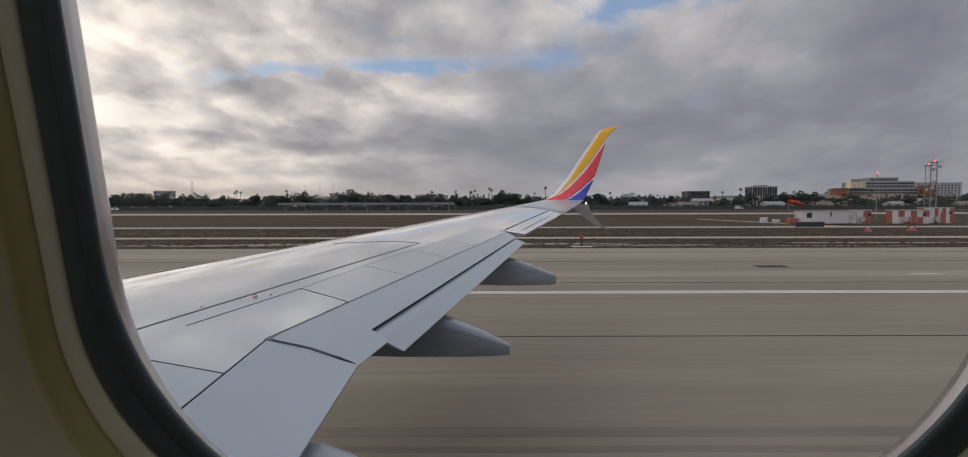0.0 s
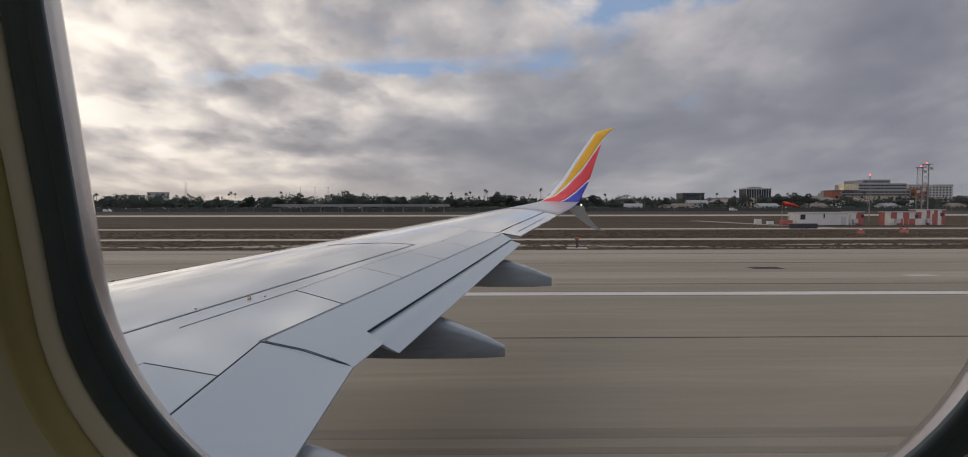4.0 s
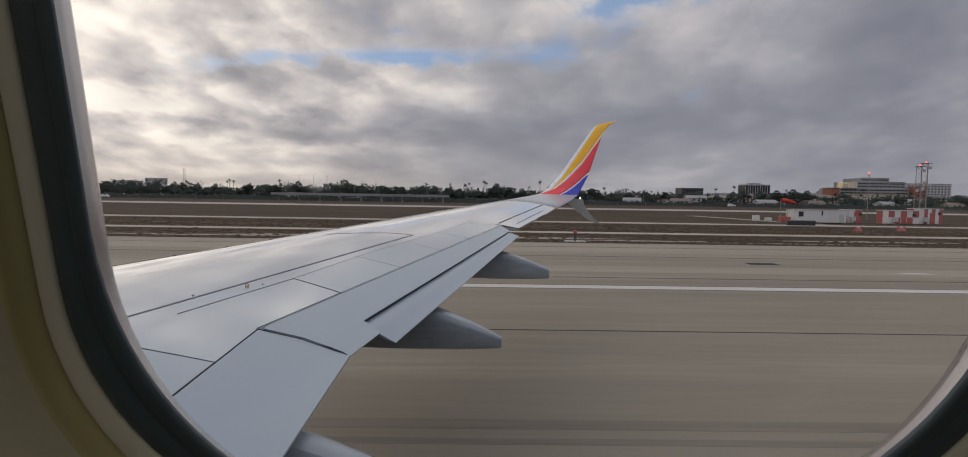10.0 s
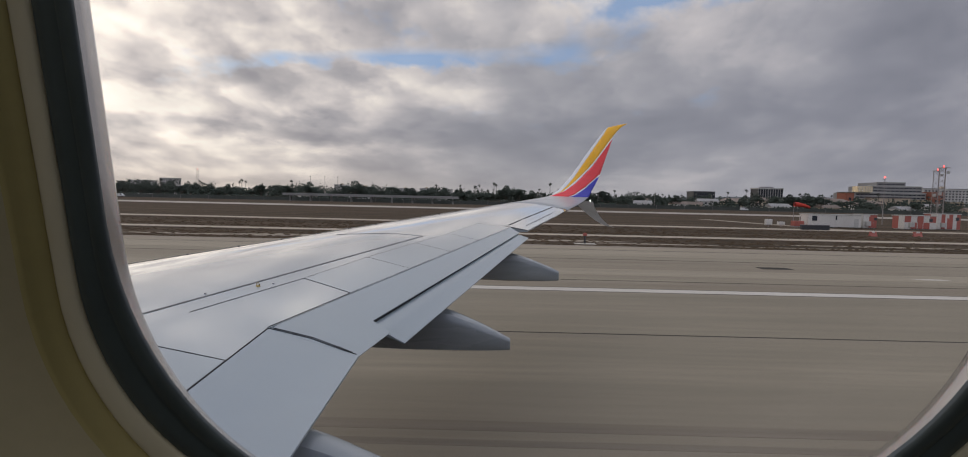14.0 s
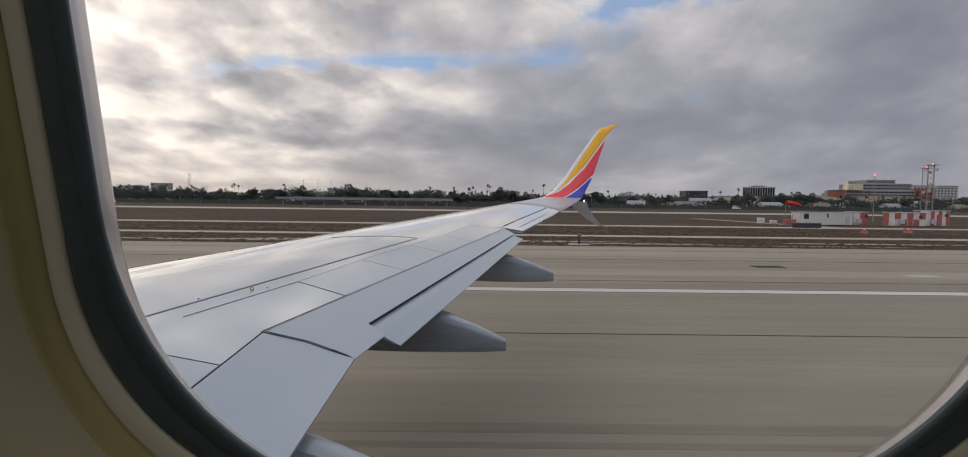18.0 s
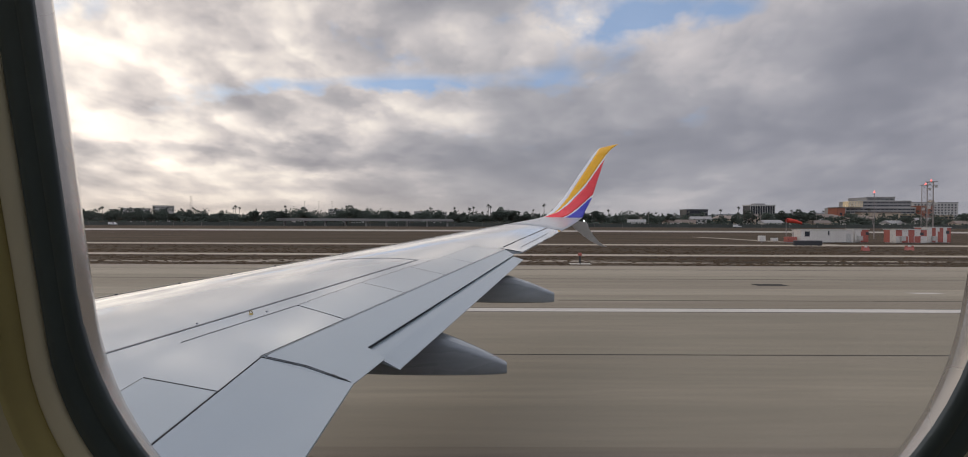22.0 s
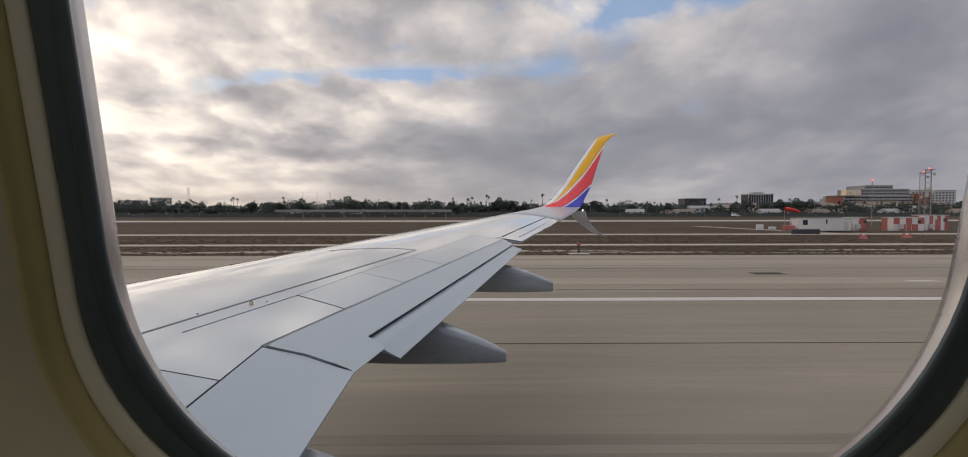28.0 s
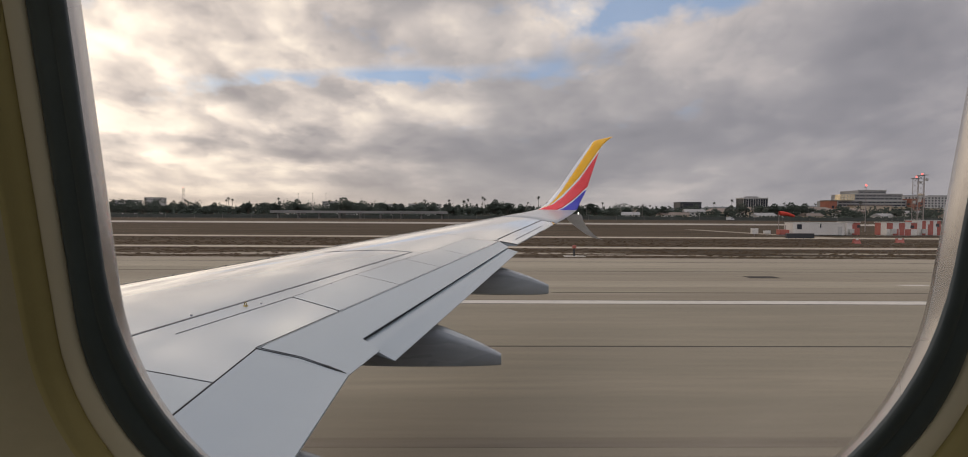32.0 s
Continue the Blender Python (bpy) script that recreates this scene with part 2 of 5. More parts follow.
def pane_material(name, tint=(1, 1, 1), gloss=0.04):
    mt = bpy.data.materials.new(name)
    mt.use_nodes = True
    nt = mt.node_tree
    nt.nodes.clear()
    tr, gl = nt.nodes.new("ShaderNodeBsdfTransparent"), nt.nodes.new("ShaderNodeBsdfGlossy")
    tr.inputs[0].default_value = (*tint, 1)
    gl.inputs["Roughness"].default_value = 0.03
    mx, o = nt.nodes.new("ShaderNodeMixShader"), nt.nodes.new("ShaderNodeOutputMaterial")
    mx.inputs[0].default_value = gloss
    nt.links.new(tr.outputs[0], mx.inputs[1])
    nt.links.new(gl.outputs[0], mx.inputs[2])
    nt.links.new(mx.outputs[0], o.inputs[0])
    return mt


M = {
    "wing": material("wing_grey_paint", (0.322, 0.362, 0.377), 0.08, 0.02, 0.6, (1, 0.5, 1), 0.0, 0.0, 0.9, (0.315, 0.343, 0.368), 0.4, 0.35, spec=0.8),
    "spoiler": material("spoiler_paint", (0.326, 0.37, 0.388), 0.12, 0.02, 0.8, (1, 0.6, 1), 0.0, 0.0, 0.5, (0.325, 0.36, 0.385), 0.5, 0.3),
    "flap": material("flap_paint", (0.282, 0.330, 0.364), 0.30, 0.03, 0.8, (0.5, 1, 1), 0.0, 0.0, 0.08, (0.285, 0.328, 0.345), 0.5, 0.35),
    "tip": material("wing_tip_paint", (0.40, 0.41, 0.418), 0.33, 0.03, 0.8, coat=0.0, second_amount=0.15),
    "fin": material("pale_grey_fin_paint", (0.46, 0.465, 0.47), 0.3, 0.04, 1.0, coat=0.2, second_amount=0.15),
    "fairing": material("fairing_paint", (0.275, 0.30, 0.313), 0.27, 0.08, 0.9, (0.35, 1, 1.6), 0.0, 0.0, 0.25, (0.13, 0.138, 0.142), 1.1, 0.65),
    "metal": material("leading_edge_metal", (0.55, 0.55, 0.56), 0.42, 0.03, 1.0, metal=1.0, second=(0.6, 0.6, 0.6)),
    "seam": material("seam_sealant_and_slot_shade", (0.035, 0.037, 0.04), 0.7, 0.2),
    "seam_grey": material("grey_walkway_line", (0.16, 0.165, 0.17), 0.7, 0.15),
    "seam_thin": material("thin_panel_gap", (0.07, 0.073, 0.078), 0.7, 0.15),
    "rubber": material("black_window_rubber", (0.060, 0.082, 0.094), 0.6, 0.2, 4.0),
    "reveal": material("pale_window_reveal", (0.54, 0.52, 0.50), 0.27, 0.04, 10.0, metal=1.0, second_amount=0.15),
    "cream": material("cream_cabin_plastic", (0.40, 0.352, 0.172), 0.55, 0.03, 3.0, second=(0.35, 0.308, 0.15), second_scale=0.8, second_amount=0.3, bump=0.03, fine=60.0),
    "wall": material("beige_sidewall_plastic", (0.45, 0.412, 0.295), 0.55, 0.03, 3.0, second=(0.40, 0.36, 0.255), second_scale=0.8, second_amount=0.3, bump=0.03, fine=60.0),
    "lip": material("light_cream_lip", (0.60, 0.57, 0.475), 0.5, 0.03, 3.0, second_amount=0.1),
    "cabin": material("cabin_lining", (0.55, 0.52, 0.44), 0.7, 0.05, 1.0),
    "carpet": material("cabin_carpet", (0.05, 0.06, 0.09), 0.95, 0.2, 3.0),
    "skin": material("fuselage_paint", (0.03, 0.07, 0.30), 0.3, 0.04, 0.5, coat=0.3),
    "yellow": material("yellow_livery", (0.93, 0.48, 0.012), 0.3, 0.04, 1.0, coat=0.3, second_amount=0.1),
    "red": material("red_livery", (0.83, 0.05, 0.06), 0.3, 0.04, 1.0, coat=0.3, second_amount=0.1),
    "blue": material("blue_livery", (0.03, 0.03, 0.40), 0.3, 0.04, 1.0, coat=0.3, second_amount=0.1),
    "white": material("white_livery", (0.82, 0.82, 0.83), 0.3, 0.03, 1.0, coat=0.3, second_amount=0.1),
    "tip_lamp": material("white_navigation_lamp", (1.0, 0.97, 0.92), 0.3, 0.0, emit=1.6),
    "tyre": material("tyre_rubber", (0.02, 0.02, 0.02), 0.85, 0.2, 4.0),
    "steel": material("gear_steel", (0.4, 0.41, 0.42), 0.4, 0.1, 3.0, metal=0.8),
    "brass": material("brass_fitting", (0.35, 0.27, 0.10), 0.35, 0.1, 8.0, metal=0.8),
    "pane": pane_material("acrylic_pane", gloss=0.012),
}


# ---- mesh helpers ----
def part(name, bm, mat, parent=None, label="", smooth=False):
    """Links a bmesh as one mesh object, under a thing or a part."""
    me = bpy.data.meshes.new(name)
    bm.to_mesh(me)
    bm.free()
    return link(name, me, mat, parent, label, smooth)


def link(name, me, mat, parent=None, label="", smooth=False):
    for mt in (mat if isinstance(mat, (list, tuple)) else [mat]):
        me.materials.append(mt)
    if smooth:
        me.shade_smooth()
    ob = new(name, me)
    if parent is not None:
        ob.parent = parent
    if label:
        tagged(ob, label)
    return ob


def thing(name, label, category, at=(0, 0, 0), turn=0.0, group="", kind=""):
    ob = tagged(new(name), label, category, group, kind)
    ob.empty_display_size = 0.3
    ob.matrix_basis = pose(*at, 0, 0, turn)
    return ob


def add_box(bm, lo, hi, bevel=0.0):
    vs = [bm.verts.new((x, y, z)) for x in (lo[0], hi[0]) for y in (lo[1], hi[1]) for z in (lo[2], hi[2])]
    fs = [bm.faces.new([vs[i] for i in f]) for f in ((0, 1, 3, 2), (4, 6, 7, 5), (0, 4, 5, 1), (2, 3, 7, 6), (0, 2, 6, 4), (1, 5, 7, 3))]
    if bevel:
        es = list({e for f in fs for e in f.edges})
        bmesh.ops.bevel(bm, geom=es, offset=bevel, segments=1, affect="EDGES")
    return bm


def box(lo, hi, bevel=0.0):
    return add_box(bmesh.new(), lo, hi, bevel)


def add_tube(bm, a, b, r0, r1, n=8, caps=True):
    a, b = Vector(a), Vector(b)
    q = (b - a).to_track_quat("Z", "Y")
    rings = []
    for c, r in ((a, r0), (b, r1)):
        rings.append([bm.verts.new(c + q @ Vector((r * math.cos(2 * math.pi * i / n), r * math.sin(2 * math.pi * i / n), 0))) for i in range(n)])
    for i in range(n):
        bm.faces.new((rings[0][i], rings[0][(i + 1) % n], rings[1][(i + 1) % n], rings[1][i]))
    if caps:
        bm.faces.new(rings[0][::-1])
        bm.faces.new(rings[1])
    return bm


def tube(a, b, r0, r1=None, n=8):
    return add_tube(bmesh.new(), a, b, r0, r0 if r1 is None else r1, n)


def loft(bm, rings, closed=True, cap=True):
    """Skin over rings of points with equal counts."""
    vr = [[bm.verts.new(p) for p in r] for r in rings]
    n = len(vr[0])
    for a, b in zip(vr[:-1], vr[1:]):
        for i in range(n if closed else n - 1):
            j = (i + 1) % n
            bm.faces.new((a[i], a[j], b[j], b[i]))
    if cap and closed:
        bm.faces.new(vr[0][::-1])
        bm.faces.new(vr[-1])
    return bm


def fix(bm):
    bmesh.ops.recalc_face_normals(bm, faces=bm.faces)
    return bm


# ---- the airliner ----
airplane = thing("airplane", "grey-winged passenger jet with a striped yellow, red and blue winglet", "airplane")


def lead_x(y):
    return 1.87 - 0.525 * (15.6 - y)


def lead_z(y):
    return 3.78 - 0.0829 * (15.6 - y)


def chord(y):
    return max(0.9, 3.35 - (y - 4.15) * 0.2)


def top_z(x, y):
    """Height of the wing's upper side."""
    d = max(0.0, x - lead_x(y))
    c = chord(y)
    return lead_z(y) + 0.042 * c * math.sin(math.pi * min(1.0, d / c) ** 0.75) - 0.08 * d


def rear_x(y):
    """Where the fixed upper skin ends."""
    if y < 3.751:
        return -1.63 + 0.075 * (y - 3.751)
    if y < 9.32:
        return -1.631 + 0.372 * (y - 3.751)
    return 0.78 + 0.3575 * (y - 9.423)


def wing_section(y, n=26):
    x0, x1 = lead_x(y), rear_x(y)
    c = x1 - x0
    ups, lows = [], []
    zr = top_z(x1, y)
    for i in range(n + 1):
        s = (i / n) ** 1.8
        x = x0 + c * s
        ups.append((x, y, top_z(x, y)))
        lows.append((x, y, lead_z(y) * (1 - s) + (zr - 0.025) * s - 0.07 * c * math.sin(math.pi * s ** 0.65)))
    return ups + lows[-1:0:-1]


def make_wing():
    bm = bmesh.new()
    loft(bm, [wing_section(y) for y in (0.02, 1.2, 2.4, 3.0, 3.75, 4.6, 5.5, 6.5, 7.5, 8.4, 9.31)])
    loft(bm, [wing_section(y) for y in (9.325, 10.3, 11.5, 12.8, 14.0, 15.0, 15.55)])
    wing = part("wing", fix(bm), M["wing"], airplane, "light grey painted wing with dark panel seams", True)
    wing.data.set_sharp_from_angle(angle=radians(35))
    return wing


wing = make_wing()


def patch(a, b, c, d, nu, nv, zf, thick, under=None):
    """A curved plate over the plan quad a, b (front) and d, c (rear), its top at zf(x, y)."""
    bm = bmesh.new()
    grid = []
    for j in range(nv + 1):
        v = j / nv
        row = []
        for i in range(nu + 1):
            u = i / nu
            x = (a[0] * (1 - u) + b[0] * u) * (1 - v) + (d[0] * (1 - u) + c[0] * u) * v
            y = (a[1] * (1 - u) + b[1] * u) * (1 - v) + (d[1] * (1 - u) + c[1] * u) * v
            row.append((x, y, zf(x, y)))
        grid.append(row)
    top = [[bm.verts.new(p) for p in r] for r in grid]
    low = [[bm.verts.new((p[0], p[1], p[2] - thick)) for p in r] for r in grid]
    for j in range(nv):
        for i in range(nu):
            bm.faces.new((top[j][i], top[j][i + 1], top[j + 1][i + 1], top[j + 1][i]))
            bm.faces.new((low[j][i], low[j + 1][i], low[j + 1][i + 1], low[j][i + 1]))
    for i in range(nu):
        for j in (0, nv):
            bm.faces.new((top[j][i], low[j][i], low[j][i + 1], top[j][i + 1]))
    for j in range(nv):
        for i in (0, nu):
            bm.faces.new((top[j][i], top[j + 1][i], low[j + 1][i], low[j][i]))
    return fix(bm)


def above(h):
    return lambda x, y: top_z(x, y) + h


def wing_part(name, bm, mat, label=""):
    ob = part(name, bm, mat, wing, label, True)
    ob.data.set_sharp_from_angle(angle=radians(35))
    return ob


def seam(pts, width, mat="seam", h=0.004, name="seam"):
    """A narrow strip along plan points, lying on the wing."""
    bm = bmesh.new()
    rows = []
    dense = []
    for p, q in zip(pts[:-1], pts[1:]):
        n = max(2, int(math.dist(p, q) / 0.25))
        dense += [(p[0] + (q[0] - p[0]) * i / n, p[1] + (q[1] - p[1]) * i / n) for i in range(n)]
    dense.append(pts[-1])
    for i, p in enumerate(dense):
        a, b = dense[max(0, i - 1)], dense[min(len(dense) - 1, i + 1)]
        t = Vector((b[0] - a[0], b[1] - a[1])).normalized()
        n = Vector((-t.y, t.x)) * width / 2
        ring = []
        for s, dz in ((-1, -0.006), (-1, h), (1, h), (1, -0.006)):
            x, y = p[0] + n.x * s, p[1] + n.y * s
            ring.append((x, y, top_z(x, y) + dz))
        rows.append(ring)
    loft(bm, rows)
    wing_part(name, fix(bm), M[mat])


# spoilers between the hinge line and their trailing edge
HINGE = ((-2.236, 3.77), (-1.777, 4.886), (-1.41, 5.926), (-0.989, 6.962), (-0.6, 7.906), (-0.156, 9.148))


def hinge_at(y):
    for (x0, y0), (x1, y1) in zip(HINGE[:-1], HINGE[1:]):
        if y <= y1:
            return x0 + (x1 - x0) * (y - y0) / (y1 - y0)
    return HINGE[-1][0]


EDGES = ((4.886, 4.73), (5.926, 5.80), (6.962, 6.85), (7.906, 7.80), (9.1, 9.22))
for (h0, r0), (h1, r1) in zip(EDGES[:-1], EDGES[1:]):
    g = 0.005
    wing_part("spoiler", patch((hinge_at(h0 + g) + 0.004, h0 + g), (hinge_at(h1 - g) + 0.004, h1 - g), (rear_x(r1 - g) - 0.005, r1 - g),
                               (rear_x(r0 + g) - 0.005, r0 + g), 8, 4, above(0.003), 0.03), M["spoiler"], "grey spoiler panel lying flush")
wing_part("spoiler", patch((-2.33, 0.9), (-2.15, 3.20), (rear_x(3.20) - 0.006, 3.20), (rear_x(0.9) - 0.006, 0.9), 8, 4, above(0.003), 0.03), M["spoiler"], "grey spoiler panel lying flush")
for pts, wd, mt in (
        (HINGE, 0.0035, "seam_grey"),
        (((rear_x(0.3), 0.3), (rear_x(3.74), 3.74)), 0.005, "seam"),
        (((-1.64, 3.75), (0.40, 9.28)), 0.0045, "seam"),
        (((-3.2, 1.9), (-2.502, 3.597), (-0.948, 7.452)), 0.017, "seam_grey"),
        (((-0.948, 7.452), (-1.3, 7.38), (-2.09, 7.007)), 0.008, "seam_grey"),
        (((-2.15, 3.222), (rear_x(3.21), 3.21)), 0.004, "seam"),
        (((-2.152, 3.208), (-2.332, 0.9)), 0.003, "seam"),
        (((0.40, 9.46), (0.70, 10.30)), 0.026, "seam"),
        (((0.74, 10.42), (0.98, 11.07)), 0.026, "seam"),
        (((1.02, 11.18), (1.66, 12.93)), 0.026, "seam"),
        (((0.75, 9.75), (1.55, 12.0)), 0.014, "seam_grey"),
        (((1.70, 12.95), (2.02, 12.93)), 0.014, "seam"),
        (((0.30, 9.32), (0.75, 9.33)), 0.012, "seam")):
    seam(pts, wd, mt)
for (h, r) in EDGES:
    seam(((hinge_at(h), h), (rear_x(r) - 0.01, r)), 0.0032, "seam_thin")

# flaps
wing_part("inboard_flap", patch((rear_x(0.05) + 0.006, 0.05), (-1.624, 3.74), (-0.908, 3.60), (-1.03, 0.05), 16, 6, above(0.0), 0.014), M["flap"], "grey inboard flap")


def main_flap():
    """Outboard flap, with the tab that stands out at its inner end."""
    cols = [((-1.612, 3.744), (-0.904, 3.603)), ((-1.590, 3.84), (-0.773, 4.078)), ((-1.570, 3.90), (-0.953, 4.238))]
    f0, r0, f1, r1 = cols[-1][0], cols[-1][1], (0.425, 9.27), (0.575, 8.98)
    cols += [((f0[0] + (f1[0] - f0[0]) * k / 20, f0[1] + (f1[1] - f0[1]) * k / 20), (r0[0] + (r1[0] - r0[0]) * k / 20, r0[1] + (r1[1] - r0[1]) * k / 20)) for k in range(1, 21)]
    rings = []
    for f, r in cols:
        up = []
        for j in range(7):
            x, y = f[0] + (r[0] - f[0]) * j / 6, f[1] + (r[1] - f[1]) * j / 6
            up.append((x, y, top_z(x, y) - 0.002))
        rings.append(up + [(x, y, z - 0.005 - 0.027 * (1 - j / 6)) for j, (x, y, z) in reversed(list(enumerate(up)))])
    bm = bmesh.new()
    loft(bm, rings)
    return fix(bm)


wing_part("main_flap", main_flap(), M["flap"], "grey outboard flap, partly lowered")
seam(((-1.63, 3.748), (-1.30, 3.72), (-0.93, 3.612)), 0.0045)
seam(((-1.60, 3.765), (-1.29, 3.739), (-0.96, 3.636)), 0.003)
seam(((-1.085, 3.672), (-1.045, 3.655)), 0.012, h=0.008)


def aft_flap():
    bm = bmesh.new()
    fi, fo, ro, ri = Vector((-1.02, 4.22, 2.573)), Vector((0.46, 8.95, 3.046)), Vector((0.725, 8.83, 3.0)), Vector((-0.655, 4.08, 2.463))
    rings = []
    for i in range(21):
        u = i / 20
        f, r = fi.lerp(fo, u), ri.lerp(ro, u)
        ring = []
        for s, dz in ((0, -0.018), (0.10, 0.002), (0.22, 0.013), (0.40, 0.018), (0.56, 0.0165), (0.60, 0.0105), (1, 0), (1, -0.006), (0.6, -0.016), (0.15, -0.026)):
            p = f.lerp(r, s)
            ring.append((p.x, p.y, p.z + dz))
        rings.append(ring)
    loft(bm, rings)
    return fix(bm)


wing_part("aft_flap", aft_flap(), M["flap"], "lowered grey aft flap")
# solid dark strip under the flap's trailing edge, painting the slot's shade
bm = bmesh.new()
loft(bm, [[(x - 0.10, y, top_z(x, y) - 0.034), (x - 0.008, y, top_z(x, y) - 0.009), (x - 0.008, y, top_z(x, y) - 0.045), (x - 0.10, y, top_z(x, y) - 0.06)]
          for x, y in ((-0.953 + 1.5 * k / 12, 4.25 + 4.7 * k / 12) for k in range(13))])
wing_part("flap_slot", fix(bm), M["seam"], "dark strip painted as the shade in the slot between the flap elements")


def fairing(y, x_nose, x_ridge, x_tip, z_ridge, z_tip_top, z_bot, half):
    """Canoe-shaped flap track fairing."""
    bm = bmesh.new()
    rings = []
    for i in range(19):
        s = i / 18
        x = x_nose + (x_tip - x_nose) * s
        if x < x_ridge:
            q = (x - x_nose) / (x_ridge - x_nose)
            top = z_bot + 0.10 + (z_ridge - z_bot - 0.10) * min(1, q * 1.6)
        else:
            q = (x - x_ridge) / (x_tip - x_ridge)
            top = z_ridge + (z_tip_top - z_ridge) * q - 0.012 * math.sin(math.pi * q) * -1
        end = max(0.0, 1 - abs(2 * s - 1) ** 10)
        bot = z_bot + 0.06 * (1 - s) ** 3 + 0.015 * s * s
        w = half * (0.75 + 0.25 * math.sin(math.pi * min(1, s * 1.1))) * (0.55 + 0.45 * end) * (1 - 0.38 * max(0, s - 0.45))
        half_ring = ((0.0, 1.0), (0.40, 0.985), (0.78, 0.93), (0.97, 0.82), (1.0, 0.74), (0.98, 0.45), (0.90, 0.20), (0.72, 0.05), (0.35, 0.0))
        sides = [(q, h) for q, h in half_ring] + [(-q, h) for q, h in reversed(half_ring[1:])]
        ring = [(x, y + w * q, bot + (top - bot) * (0.5 + (h - 0.5) * (0.86 + 0.14 * end))) for q, h in sides]
        rings.append(ring)
    loft(bm, rings)
    return fix(bm)


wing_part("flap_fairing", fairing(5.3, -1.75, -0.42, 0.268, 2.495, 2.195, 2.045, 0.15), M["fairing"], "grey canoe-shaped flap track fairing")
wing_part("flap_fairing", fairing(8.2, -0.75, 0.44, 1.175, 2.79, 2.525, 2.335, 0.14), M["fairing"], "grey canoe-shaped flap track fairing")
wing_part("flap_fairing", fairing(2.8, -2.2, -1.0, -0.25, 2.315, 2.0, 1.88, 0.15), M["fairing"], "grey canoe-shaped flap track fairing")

# small fittings on the wing
bm = bmesh.new()
fx, fy = -2.05, 4.505
fz = top_z(fx, fy)
for k in range(14):
    a0, a1 = 2 * math.pi * k / 14, 2 * math.pi * (k + 1) / 14
    add_tube(bm, (fx + 0.012 * math.cos(a0), fy, fz + 0.017 + 0.012 * math.sin(a0)), (fx + 0.012 * math.cos(a1), fy, fz + 0.017 + 0.012 * math.sin(a1)), 0.004, 0.004, 6)
add_tube(bm, (fx, fy, fz - 0.004), (fx, fy, fz + 0.008), 0.022, 0.016, 10)
wing_part("ring_fitting", bm, M["brass"], "small brass tie-down ring")
for x, y in ((-2.33, 4.15), (-1.96, 4.62), (-1.72, 5.02), (-1.56, 5.45)):
    wing_part("stud", tube((x, y, top_z(x, y) - 0.004), (x, y, top_z(x, y) + 0.008), 0.012, 0.009, 8), M["steel"])
for y in [4.42 + 0.557 * k for k in range(12)]:
    x = lead_x(y) + 0.12
    wing_part("slat_fastener", tube((x, y, top_z(x, y) - 0.01), (x, y, top_z(x, y) + 0.007), 0.020, 0.013, 8), M["seam_thin"])
bm = bmesh.new()
loft(bm, [[(lead_x(y) - 0.012 + d, y, (top_z(lead_x(y) + d, y) + 0.004) if d else lead_z(y) - 0.004) for d in (0.0, 0.012, 0.03, 0.07, 0.13)]
          for y in (0.1, 2.0, 4.0, 6.0, 8.0, 10.0, 12.0, 14.0, 15.5)], closed=False)
wing_part("leading_edge", bm, M["metal"], "bare metal leading edge")
for (x, y, r) in ((-1.25, 2.95, 0.004), (-1.45, 2.6, 0.003)):
    wing_part("paint_chip", tube((x, y, top_z(x, y) - 0.003), (x, y, top_z(x, y) + 0.003), r, r * 0.8, 7), M["seam_grey"])


# winglet: edges as (height, x)
def along(tab, z):
    for (z0, x0), (z1, x1) in zip(tab[:-1], tab[1:]):
        if z <= z1:
            return x0 + (x1 - x0) * max(0.0, (z - z0)) / (z1 - z0)
    return tab[-1][1]


W_LEAD = ((3.74, 1.70), (3.80, 1.86), (3.85, 1.97), (4.01, 2.19), (4.45, 2.58), (5.12, 3.04), (5.89, 3.60), (6.01, 3.73), (6.08, 3.97), (6.17, 4.36))
W_TRAIL = ((3.72, 3.05), (4.41, 3.44), (5.69, 3.90), (5.85, 3.99), (6.01, 4.14), (6.17, 4.375))
BANDS = (("white", W_LEAD, "leading_strip"),
         ("yellow", ((3.735, 1.70), (3.85, 1.99), (3.95, 2.24), (4.10, 2.41), (4.41, 2.67), (5.85, 3.64), (6.01, 3.73)), "yellow_band"),
         ("white", ((3.735, 1.70), (3.85, 2.00), (3.95, 2.29), (4.08, 2.46), (4.26, 2.67), (4.55, 2.97), (4.90, 3.29), (5.83, 3.97), (5.9, 4.2), (5.92, 9.0)), "white_stripe"),
         ("red", ((3.735, 1.71), (3.85, 2.03), (3.97, 2.37), (4.22, 2.71), (4.74, 3.22), (5.67, 3.90), (5.7, 4.2), (5.72, 9.0)), "red_band"),
         ("white", ((3.74, 2.33), (3.87, 2.66), (4.12, 3.02), (4.49, 3.44), (4.6, 3.9), (4.62, 9.0)), "white_stripe"),
         ("blue", ((3.74, 2.385), (3.85, 2.675), (4.04, 2.97), (4.41, 3.385), (4.5, 3.9), (4.52, 9.0)), "blue_band"))
W_OUT = ((3.70, 15.50), (3.85, 15.62), (4.0, 15.73), (4.45, 15.90), (5.9, 16.20), (6.17, 16.31))


